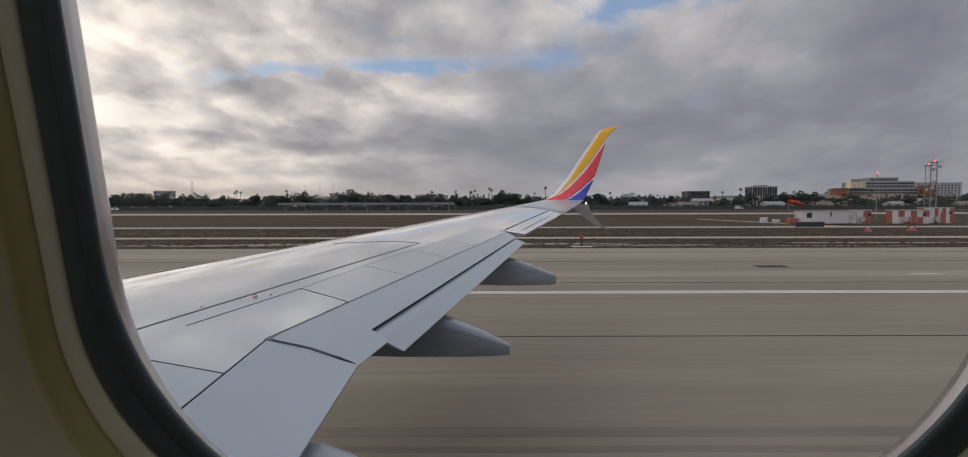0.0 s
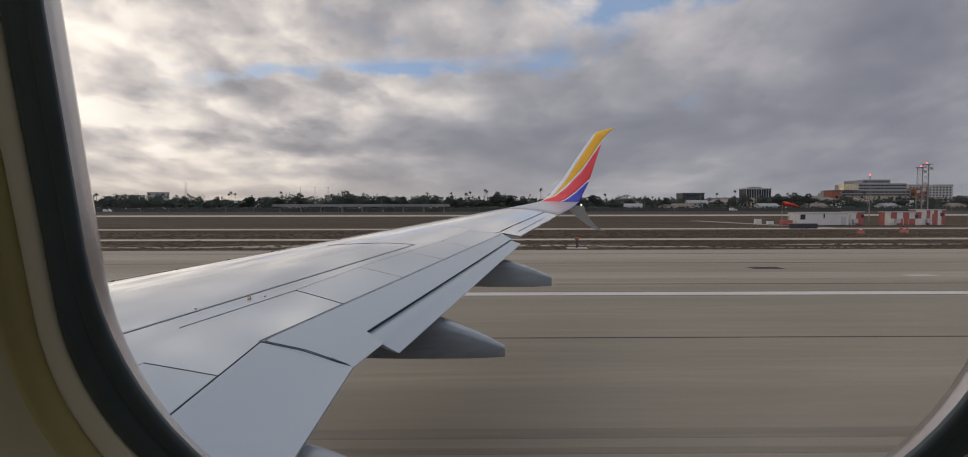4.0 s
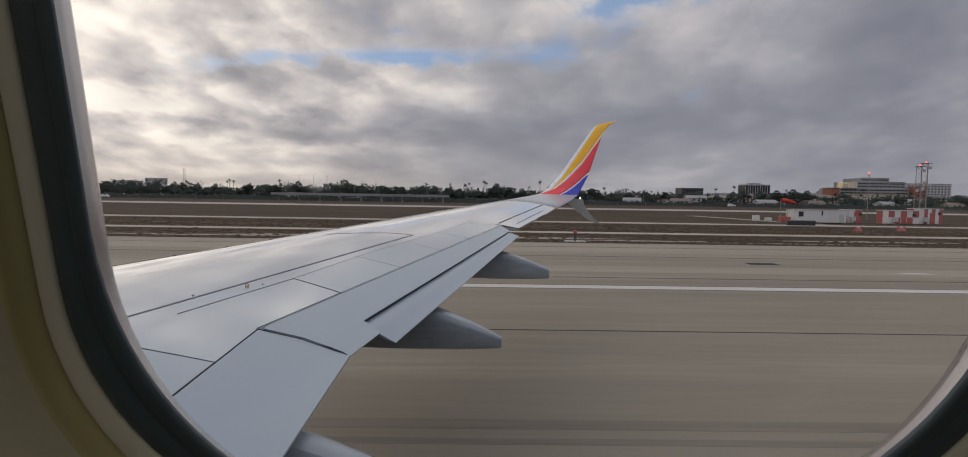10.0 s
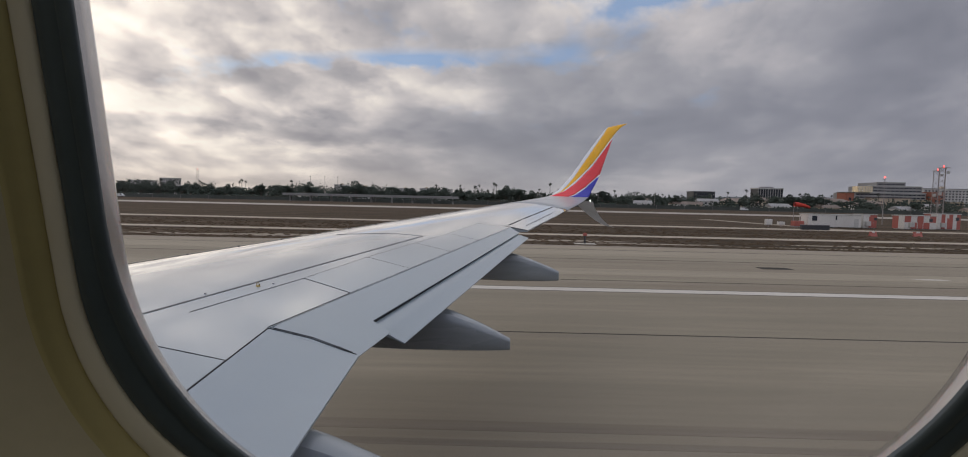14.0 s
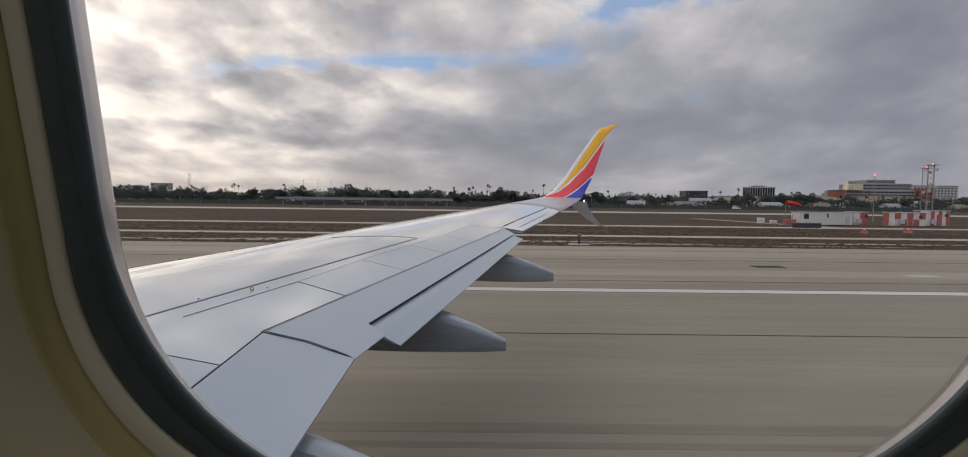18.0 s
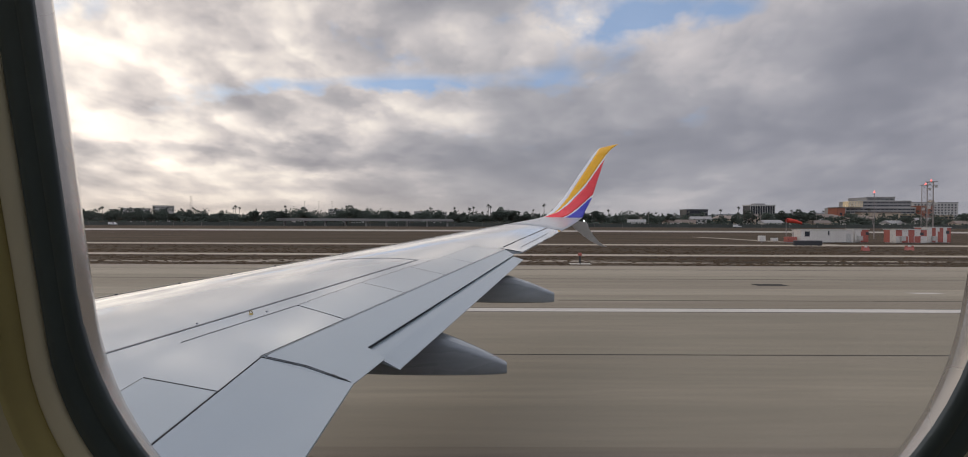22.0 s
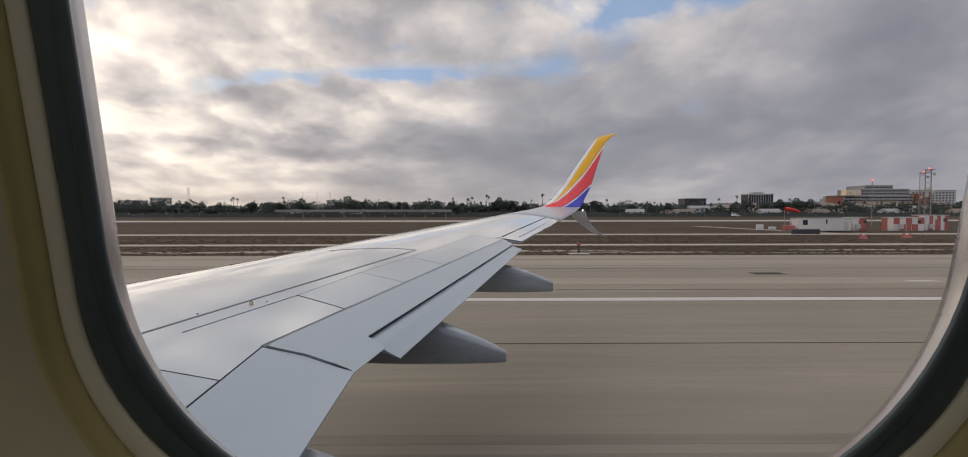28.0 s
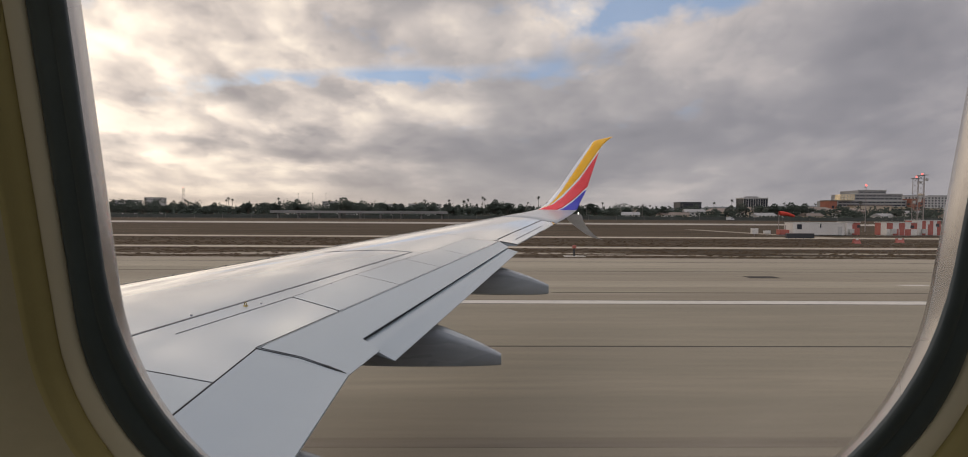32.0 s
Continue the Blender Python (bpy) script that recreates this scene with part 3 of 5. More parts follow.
def winglet_band(i):
    rows = []
    for k in range(61):
        z = 3.79 + (6.169 - 3.79) * (k / 60) ** 1.25
        lo, hi = along(W_LEAD, z), along(W_TRAIL, z)
        a = lo if i == 0 else min(hi, max(lo, along(BANDS[i][1], z)))
        b = hi if i == len(BANDS) - 1 else min(hi, max(lo, along(BANDS[i + 1][1], z)))
        a = min(a, b)
        y, tk = along(W_OUT, z), 0.03 * (hi - lo) + 0.004
        def th(x):
            q = min(1, max(0, (x - lo) / max(0.02, hi - lo)))
            return tk * math.sin(math.pi * (0.04 + 0.92 * q ** 0.7))
        xs = [a + (b - a) * j / 5 for j in range(6)]
        rows.append([(x, y - th(x), z) for x in xs] + [(x, y + th(x), z) for x in reversed(xs)])
    bm = bmesh.new()
    loft(bm, rows)
    bmesh.ops.remove_doubles(bm, verts=bm.verts, dist=0.0004)
    return fix(bm)


winglet = part("winglet", winglet_band(0), M["white"], airplane, "tall swept winglet painted yellow, red and blue", True)
for i in range(1, len(BANDS)):
    part(BANDS[i][2], winglet_band(i), M[BANDS[i][0]], winglet, "", True)
bm = bmesh.new()      # wing tip rising into the winglet
rows = []
for k in range(15):
    q = (k / 14) ** 0.6
    y = 12.97 + 2.63 * q
    up = [(x, y, top_z(x, y) * (1 - q ** 9) + 3.80 * q ** 9 + 0.004) for x in (lead_x(y) + 0.04 + (rear_x(y) + 0.10 * q ** 9 - lead_x(y) - 0.04) * j / 10 for j in range(11))]
    rows.append(up + [(x, yy, z - 0.015) for x, yy, z in reversed(up)])
loft(bm, rows)
part("root_blend", fix(bm), M["tip"], winglet, "glossy grey wing tip fairing", True)
bm = bmesh.new()
loft(bm, [[(a, y - 0.02, z), (b, y - 0.008, z2), (b, y + 0.008, z2), (a, y + 0.02, z)]
          for a, b, y, z, z2 in ((2.62, 3.2, 15.45, 3.70, 3.66), (2.80, 3.27, 15.55, 3.50, 3.48), (3.12, 3.46, 15.70, 3.25, 3.24), (3.40, 3.66, 15.80, 3.06, 3.04), (3.66, 3.83, 15.87, 2.93, 2.915), (3.95, 3.99, 15.92, 2.865, 2.86))])
part("lower_scimitar", fix(bm), M["fin"], winglet, "grey lower scimitar fin")
part("tip_light", box((3.10, 15.44, 3.65), (3.135, 15.48, 3.72), 0.01), M["tip_lamp"], winglet, "small lit white navigation light")

# ---- window and cabin shell ----
WX, WY, LEAN = 0.0206, 0.150, 0.1685     # window centre across, distance, lean of the wall
# half width, corner radius, depth, height of the lower corners' centre
REVEAL_EDGE = (0.1291, 0.0882, 0.0010, 3.6331)
SEAL_EDGE = (0.1285, 0.0925, -0.0070, 3.6393)
LIP_EDGE = (0.1426, 0.0799, -0.0001, 3.6240)
PANEL_EDGE = (0.1474, 0.0843, -0.0009, 3.6207)


def between(a, b, s, out=0.0, depth=0.0):
    """An outline between two others, moved out and towards the outside."""
    h, r, d, z = (p + (q - p) * s for p, q in zip(a, b))
    return (h + out, r + out, d + depth, z)


def ring_pts(half, rad, depth, low, n=18):
    """Rounded window outline, following the wall's lean."""
    pts = []
    for cx, cz, a0 in ((half - rad, 0.16, 0), (-(half - rad), 0.16, 90), (-(half - rad), 0.0, 180), (half - rad, 0.0, 270)):
        for k in range(n + 1):
            a = radians(a0 + 90 * k / n)
            p, q = cx + rad * math.cos(a), cz + rad * math.sin(a)
            pts.append((WX + p, WY + depth - q * LEAN, low + q))
    return pts


def window_ring(name, layers, mat, label=""):
    bm = bmesh.new()
    loft(bm, [ring_pts(*la) for la in layers], cap=False)
    return part(name, bm, mat, airplane, label, True)


R, S, E, P = REVEAL_EDGE, SEAL_EDGE, LIP_EDGE, PANEL_EDGE
window_ring("window_reveal", (between(R, R, 0, 0.046, 0.012), between(R, R, 0, 0.004, 0.006), between(R, R, 0, 0.0006, 0.0012), R, between(R, S, 0.5, 0.0002), between(R, S, 0.95, 0.0003)), M["reveal"], "pale grey window surround")
window_ring("window_seal", (between(S, S, 0, 0.0006, 0.0022), between(S, S, 0, 0.0, 0.0006), S, between(S, E, 0.08, 0.0, -0.0012), between(S, E, 0.30, 0.0, -0.0012), between(S, E, 0.40, 0.0, 0.0006),
                            between(S, E, 0.48, 0.0, 0.0004), between(S, E, 0.58, 0.0, -0.0010), between(S, E, 0.86, 0.0, -0.0008), between(S, E, 0.97, 0.0, 0.0002), between(S, E, 1.0, 0.001, 0.002)), M["rubber"], "black rubber window seal")
window_ring("window_lip", (between(E, E, 0, 0.0002, 0.0016), E, between(E, P, 0.15, 0.0, -0.0006), between(E, P, 0.85, 0.0, -0.0006), between(E, P, 1.0, 0.0004, 0.0004)), M["lip"], "light cream window lip")
window_ring("window_recess", tuple(between(P, P, 0, o, d) for o, d in ((0.0003, 0.0006), (0.0, -0.0005), (0.0004, -0.0013), (0.0016, -0.0022), (0.0030, -0.0036), (0.0036, -0.0052), (0.0041, -0.0058), (0.0049, -0.0060))), M["cream"], "olive cream plastic window recess")
window_ring("sidewall_panel", tuple(between(P, P, 0, o, d) for o, d in ((0.0047, -0.0058), (0.0053, -0.0064), (0.0066, -0.0076), (0.011, -0.0115), (0.019, -0.0165), (0.034, -0.0215), (0.055, -0.0240), (0.125, -0.026), (0.255, -0.026))), M["wall"], "grey-beige plastic cabin sidewall panel")
bm = bmesh.new()
vs = [bm.verts.new(p) for p in ring_pts(*between(R, R, 0, 0.036, 0.0145))]
bm.faces.new(vs)
ws = [bm.verts.new((p[0], p[1] + 0.004, p[2])) for p in ring_pts(*between(R, R, 0, 0.036, 0.0145))]
bm.faces.new(ws[::-1])
pane = part("window_pane", bm, M["pane"], airplane, "clear acrylic cabin window pane")
pane.visible_shadow = False

AXIS_Y, AXIS_Z = WY + 0.03 - 1.88 * math.cos(radians(9)), 3.69 - 1.88 * math.sin(radians(9))


def barrel(radius, holes, x0=-3.0, x1=3.0):
    """A tube along x, with openings given as (x from, x to, angle from, angle to)."""
    xs = sorted({x0, x1, *(h[0] for h in holes), *(h[1] for h in holes)})
    an = sorted({radians(a) for a in range(0, 360, 6)} | {h[2] for h in holes} | {h[3] for h in holes})
    bm = bmesh.new()
    v = {}
    for i, x in enumerate(xs):
        for j, a in enumerate(an):
            v[i, j] = bm.verts.new((x, AXIS_Y + radius * math.cos(a), AXIS_Z + radius * math.sin(a)))
    for i in range(len(xs) - 1):
        for j in range(len(an)):
            k = (j + 1) % len(an)
            am = an[j] + ((an[k] - an[j]) % (2 * math.pi)) / 2
            xm = (xs[i] + xs[i + 1]) / 2
            if any(h[0] < xm < h[1] and h[2] < am < h[3] for h in holes):
                continue
            bm.faces.new((v[i, j], v[i + 1, j], v[i + 1, k], v[i, k]))
    return bm


def hole(half_x, up, down, side=0, x=WX):
    a = [radians(9) - down / 1.85, radians(9) + up / 1.85]
    if side:
        a = [math.pi - a[1], math.pi - a[0]]
    return (x - half_x, x + half_x, max(0.001, a[0]) if not side else a[0], a[1] if not side else min(math.pi - 0.001, a[1]))


row = [hole(0.13, 0.20, 0.14, 1, WX + 0.508 * k) for k in range(-4, 5)]
row += [hole(0.13, 0.20, 0.14, 0, WX + 0.508 * k) for k in (-4, -3, -2, 2, 3, 4)]
skin = part("fuselage_skin", barrel(1.88, row + [hole(0.185, 0.36, 0.165)]), M["skin"], airplane, "dark blue painted fuselage skin", True)
lining = part("cabin_lining", barrel(1.80, row + [hole(0.33, 0.36, 0.24)]), M["cabin"], airplane, "plain cream cabin lining", True)
for x in (-3.0, 3.0):
    bm = bmesh.new()
    fa = [bm.verts.new((x, AXIS_Y + 1.88 * math.cos(a), AXIS_Z + 1.88 * math.sin(a))) for a in np.linspace(0, 2 * math.pi, 48, endpoint=False)]
    bm.faces.new(fa)
    part("bulkhead", bm, M["cabin"], airplane, "plain cabin end wall")
# added out of view to keep sky light off the wing's inboard faces
for name, rows, label in (("fuselage_nose", ((-2.999, 1.88, 0.0), (-9.0, 1.88, 0.0), (-15.5, 1.88, 0.0), (-18.0, 1.62, -0.12), (-19.6, 1.10, -0.35), (-20.4, 0.35, -0.55)), "unseen dark blue painted forward fuselage"),
                          ("fuselage_tail", ((2.999, 1.88, 0.0), (6.5, 1.86, 0.02), (10.0, 1.55, 0.33), (13.5, 1.0, 0.85), (16.5, 0.40, 1.30)), "unseen dark blue painted rear fuselage")):
    bm = bmesh.new()
    loft(bm, [[(x, AXIS_Y + r * math.cos(a), AXIS_Z + up + r * math.sin(a)) for a in np.linspace(0, 2 * math.pi, 40, endpoint=False)] for x, r, up in rows])
    part(name, fix(bm), M["skin"], airplane, label, True)
part("cabin_floor", box((-2.98, AXIS_Y - 1.68, 2.62), (2.98, AXIS_Y + 1.68, 2.68)), M["carpet"], airplane, "dark cabin carpet")

# main landing gear carries the wing
gear = part("landing_gear", tube((-1.9, 1.2, 0.55), (-1.9, 1.05, 2.12), 0.09, 0.11, 12), M["steel"], airplane, "steel landing gear leg")
for y in (0.85, 1.45):
    bm = bmesh.new()
    prof = [(0.30, -0.17), (0.44, -0.18), (0.53, -0.13), (0.56, 0.0), (0.53, 0.13), (0.44, 0.18), (0.30, 0.17)]
    loft(bm, [[(-1.9 + r * math.cos(a), y + w, 0.56 + r * math.sin(a)) for r, w in prof] for a in np.linspace(0, 2 * math.pi, 29)], closed=True, cap=False)
    tyre = part("tyre", bm, M["tyre"], gear, "", True)
    part("rim", tube((-1.9, y - 0.15, 0.56), (-1.9, y + 0.15, 0.56), 0.31, 0.31, 20), M["steel"], gear)
part("axle", tube((-1.9, 0.8, 0.56), (-1.9, 1.5, 0.56), 0.06, 0.06, 10), M["steel"], gear)

# ---- ground ----
G = {
    "grass": material("dry_grass", (0.088, 0.066, 0.047), 0.95, 0.5, 0.5, (0.06, 1, 1), 0.3, second=(0.052, 0.043, 0.031), second_scale=0.6, second_amount=0.9, spec=0.02),
    "runway": material("runway_concrete", (0.248, 0.217, 0.163), 0.75, 0.10, 0.5, (0.06, 1, 1), 0.1, second=(0.20, 0.177, 0.136), second_scale=0.4, second_amount=0.95, spec=0.1),
    "shoulder": material("shoulder_asphalt", (0.25, 0.219, 0.167), 0.85, 0.12, 0.5, (0.05, 1, 1), 0.1, second=(0.20, 0.168, 0.13), second_scale=0.7, second_amount=0.6, spec=0.1),
    "far_runway": material("far_runway_concrete", (0.38, 0.345, 0.305), 0.8, 0.08, 0.3, (0.05, 1, 1), spec=0.1),
    "service": material("service_road", (0.40, 0.345, 0.28), 0.9, 0.10, 0.5, (0.1, 1, 1), spec=0.1),
    "rubber": material("tyre_rubber_marks", (0.175, 0.15, 0.118), 0.8, 0.2, 0.5, (0.05, 1, 1), second=(0.215, 0.183, 0.14), second_scale=1.5, second_amount=0.8, spec=0.1),
    "line": material("white_line_paint", (0.52, 0.49, 0.44), 0.7, 0.10, 1.0, (0.3, 1, 1), second=(0.36, 0.33, 0.28), second_amount=0.5, spec=0.1),
    "amber": material("yellow_line_paint", (0.50, 0.27, 0.05), 0.7, 0.10, 1.0, second=(0.32, 0.2, 0.07), spec=0.1),
    "patch": material("fresh_asphalt", (0.045, 0.045, 0.046), 0.9, 0.15, 1.0, spec=0.1),
    "joint": material("joint_tar", (0.045, 0.042, 0.038), 0.9, 0.15, 1.0, spec=0.1),
    "green": material("green_field_paint", (0.07, 0.15, 0.10), 0.9, 0.12, 0.5, second=(0.10, 0.14, 0.10), spec=0.1),
    "tuft": material("dry_tuft_grass", (0.084, 0.061, 0.041), 0.95, 0.3, 1.0, second=(0.105, 0.078, 0.051), second_scale=0.6, second_amount=0.8, spec=0.02),
    "worn": material("worn_pale_asphalt", (0.305, 0.268, 0.205), 0.88, 0.12, 0.5, (0.05, 1, 1), 0.1, second=(0.255, 0.22, 0.175), second_scale=0.8, second_amount=0.6, spec=0.1),
    "gravel": material("pale_verge", (0.31, 0.27, 0.22), 0.95, 0.15, 0.6, (0.1, 1, 1), 0.2, spec=0.02),
}


def slab(name, x0, x1, y0, y1, top, mat, label, category="", kind="structure", bottom=-0.3):
    ob = part(name, box((x0, y0, bottom), (x1, y1, top)), G[mat])
    return tagged(ob, label, category or name.replace("_", " "), "", kind)


def sheet():
    bm = bmesh.new()
    vs = [bm.verts.new(p) for p in ((-4500, -1500, 0), (4500, -1500, 0), (4500, 4800, 0), (-4500, 4800, 0))]
    bm.faces.new(vs)
    return bm


tagged(part("ground", sheet(), G["grass"]), "dry brown airfield grass", "ground", "", "structure")
EDGE = 20.8
slab("runway", -900, 900, -24.5, EDGE + 0.5, 0.030, "runway", "grey-brown concrete runway with rubber streaks", "runway")
slab("shoulder", -900, 900, EDGE + 0.5, 40.8, 0.020, "shoulder", "tan asphalt runway shoulder", "pavement")
slab("verge", -900, 900, 40.8, 42.2, 0.012, "gravel", "pale gravel verge along the shoulder", "pavement")
slab("edge_line", -900, 900, EDGE - 0.38, EDGE + 0.38, 0.036, "line", "worn white runway edge line", "line")
slab("edge_line_south", -900, 900, -23.9, -23.0, 0.036, "line", "worn white runway edge line", "line")
slab("service_road", -900, 900, 54.4, 57.0, 0.015, "service", "pale narrow service road in the grass", "road")
slab("service_road_far", -900, 900, 79.0, 83.4, 0.015, "service", "pale narrow service road in the grass", "road")
slab("far_runway", -1500, 1500, 186.0, 218.0, 0.02, "far_runway", "distant pale concrete runway", "runway")
slab("perimeter_road", -1500, 1500, 352.0, 360.0, 0.02, "patch", "distant perimeter road", "road")
slab("tyre_band", -300, 300, 7.75, 8.1, 0.0325, "rubber", "dark tyre rubber band along the runway", "tyre mark")
slab("tyre_band_second", -300, 300, 7.25, 7.45, 0.0325, "rubber", "dark tyre rubber band along the runway", "tyre mark")
slab("line_border", -900, 900, EDGE + 0.39, EDGE + 0.48, 0.034, "joint", "thin dark border along the edge line", "line")
slab("line_border_near", -900, 900, EDGE - 0.45, EDGE - 0.39, 0.034, "joint", "thin dark border along the edge line", "line")
slab("worn_band", -900, 900, 34.2, 40.78, 0.024, "worn", "pale worn band of shoulder asphalt", "pavement")
slab("worn_band_near", -900, 900, 25.2, 27.6, 0.0235, "worn", "pale worn band of shoulder asphalt", "pavement")
slab("long_joint", -300, 300, 13.75, 13.83, 0.033, "joint", "thin dark lengthwise pavement joint", "joint")
slab("slot_drain", 3.5, 60, 23.4, 23.5, 0.024, "joint", "dark slot drain beside the runway edge", "drain")
slab("shoulder_joint", -300, 300, 32.2, 32.3, 0.0245, "joint", "thin dark joint in the shoulder", "joint")
slab("shoulder_joint_far", -300, 300, 38.4, 38.5, 0.028, "joint", "thin dark joint in the shoulder", "joint")
for i in range(6):      # threshold bars behind the aircraft
    tagged(part("threshold_bar", box((26, 2.4 + 3.1 * i, 0.02), (58, 4.2 + 3.1 * i, 0.036)), G["line"]), "long white threshold bar painted on the runway", "runway marking", "threshold bars", "structure")
slab("threshold_line", 66, 69, -22, 21.4, 0.036, "line", "broad white line across the runway", "line")
for i, y in enumerate((6.2, 13.0, 19.4)):
    slab("cross_joint", 74 + 9 * i, 74.12 + 9 * i, -20, 21, 0.034, "joint", "dark joint across the runway slabs", "joint")


def flat(name, pts, top, mat, label, category):
    bm = bmesh.new()
    lo = [bm.verts.new((x, y, -0.1)) for x, y in pts]
    hi = [bm.verts.new((x, y, top)) for x, y in pts]
    bm.faces.new(lo[::-1])
    bm.faces.new(hi)
    n = len(pts)
    for i in range(n):
        bm.faces.new((lo[i], lo[(i + 1) % n], hi[(i + 1) % n], hi[i]))
    return tagged(part(name, fix(bm), G[mat]), label, category, "", "structure")


flat("green_island", ((60, 25), (110, 25), (120, 46), (88, 47), (70, 40)), 0.026, "green", "green painted no-entry island on the pavement", "pavement")
flat("asphalt_patch", ((58, 27), (74, 29), (96, 44), (64, 45)), 0.027, "patch", "fresh black asphalt at a taxiway mouth", "pavement")
flat("taxi_line", ((52.5, -6), (53.2, -6), (57, 24), (56.3, 24)), 0.040, "amber", "curving yellow taxiway line", "line")
for i in range(4):
    flat("chevron", ((60 + 6 * i, 30), (61 + 6 * i, 30), (67 + 6 * i, 36), (66 + 6 * i, 36)), 0.031, "amber", "worn yellow shoulder chevron", "line")
flat("hut_path", ((52, 126), (55, 126), (60, 83.4), (57, 83.4)), 0.018, "gravel", "pale concrete path through the grass", "path")
flat("drain_inlet", ((15.9, 29.0), (17.7, 29.0), (17.7, 29.9), (15.9, 29.9)), 0.026, "joint", "dark steel drain grate in the shoulder", "drain")
flat("worn_mark", ((22.5, 26.0), (24.0, 26.0), (23.6, 26.35), (22.1, 26.35)), 0.026, "line", "worn white paint mark", "line")
flat("sign_pad", ((7.6, 43.4), (9.4, 43.4), (9.4, 44.3), (7.6, 44.3)), 0.05, "line", "white concrete pad in the verge", "pad")

# ---- outdoor materials ----
O = {
    "leaf": material("tree_leaves", (0.072, 0.088, 0.073), 0.95, 0.3, 0.6, per_object=0.25, second=(0.05, 0.062, 0.053), second_amount=0.5, spec=0.08),
    "palm": material("palm_fronds", (0.07, 0.075, 0.06), 0.8, 0.3, 0.6, per_object=0.3),
    "bark": material("bark", (0.09, 0.075, 0.06), 0.9, 0.3, 1.5),
    "beige": material("beige_stucco", (0.50, 0.41, 0.31), 0.85, 0.08, 0.3, per_object=0.12),
    "ochre": material("ochre_stucco", (0.36, 0.295, 0.205), 0.85, 0.1, 0.25),
    "gold_glass": material("gold_tinted_glass", (0.72, 0.61, 0.42), 0.3, 0.08, 0.2, metal=0.6),
    "tan": material("tan_roof", (0.19, 0.15, 0.125), 0.85, 0.1, 0.4, per_object=0.2),
    "pale": material("pale_concrete", (0.46, 0.45, 0.43), 0.8, 0.08, 0.3),
    "grey": material("grey_concrete", (0.27, 0.265, 0.26), 0.85, 0.1, 0.3),
    "terra": material("terracotta_wall", (0.30, 0.11, 0.07), 0.85, 0.1, 0.3),
    "dark": material("dark_cladding", (0.035, 0.037, 0.042), 0.5, 0.15, 0.4),
    "glass": material("tinted_glass", (0.035, 0.04, 0.05), 0.2, 0.1, 0.3, spec=0.25),
    "hutwhite": material("hut_white_paint", (0.60, 0.58, 0.55), 0.6, 0.05, 0.8, second=(0.45, 0.42, 0.38), second_amount=0.3),
    "hutred": material("hut_red_paint", (0.36, 0.10, 0.078), 0.6, 0.08, 0.8),
    "mast": material("galvanised_steel", (0.30, 0.27, 0.26), 0.55, 0.1, 1.0, metal=0.5),
    "lamp": material("red_beacon", (1.0, 0.10, 0.08), 0.4, 0.0, emit=3.0),
    "fence": material("dark_fence_mesh", (0.06, 0.068, 0.06), 0.9, 0.2, 0.5),
    "hill": material("hazy_hill", (0.10, 0.105, 0.11), 1.0, 0.15, 0.004),
    "sock": material("red_windsock", (0.55, 0.05, 0.03), 0.8, 0.08, 1.0),
    "white": material("white_vehicle_paint", (0.62, 0.62, 0.62), 0.4, 0.04, 1.0, coat=0.3),
}


def raw(name, verts, faces, mat, parent=None, label="", smooth=False):
    me = bpy.data.meshes.new(name)
    me.from_pydata([tuple(v) for v in verts], [], [tuple(f) for f in faces])
    return link(name, me, mat, parent, label, smooth)


OCTA = np.array([(1, 0, 0), (-1, 0, 0), (0, 1, 0), (0, -1, 0), (0, 0, 1), (0, 0, -1)], float)
OCTF = np.array([(0, 2, 4), (2, 1, 4), (1, 3, 4), (3, 0, 4), (2, 0, 5), (1, 2, 5), (3, 1, 5), (0, 3, 5)])


def clumps(rng, centres, sizes):
    """Many small uneven leaf clumps."""
    n = len(centres)
    v = OCTA[None] * rng.uniform(0.6, 1.4, (n, 6, 1)) * sizes[:, None, None]
    a = rng.uniform(0, 6.28, n)
    c, s = np.cos(a)[:, None], np.sin(a)[:, None]
    x, y = v[..., 0] * c - v[..., 1] * s, v[..., 0] * s + v[..., 1] * c
    v = np.stack([x, y, v[..., 2] * 0.8], 2) + centres[:, None]
    f = OCTF[None] + 6 * np.arange(n)[:, None, None]
    return v.reshape(-1, 3), f.reshape(-1, 3)


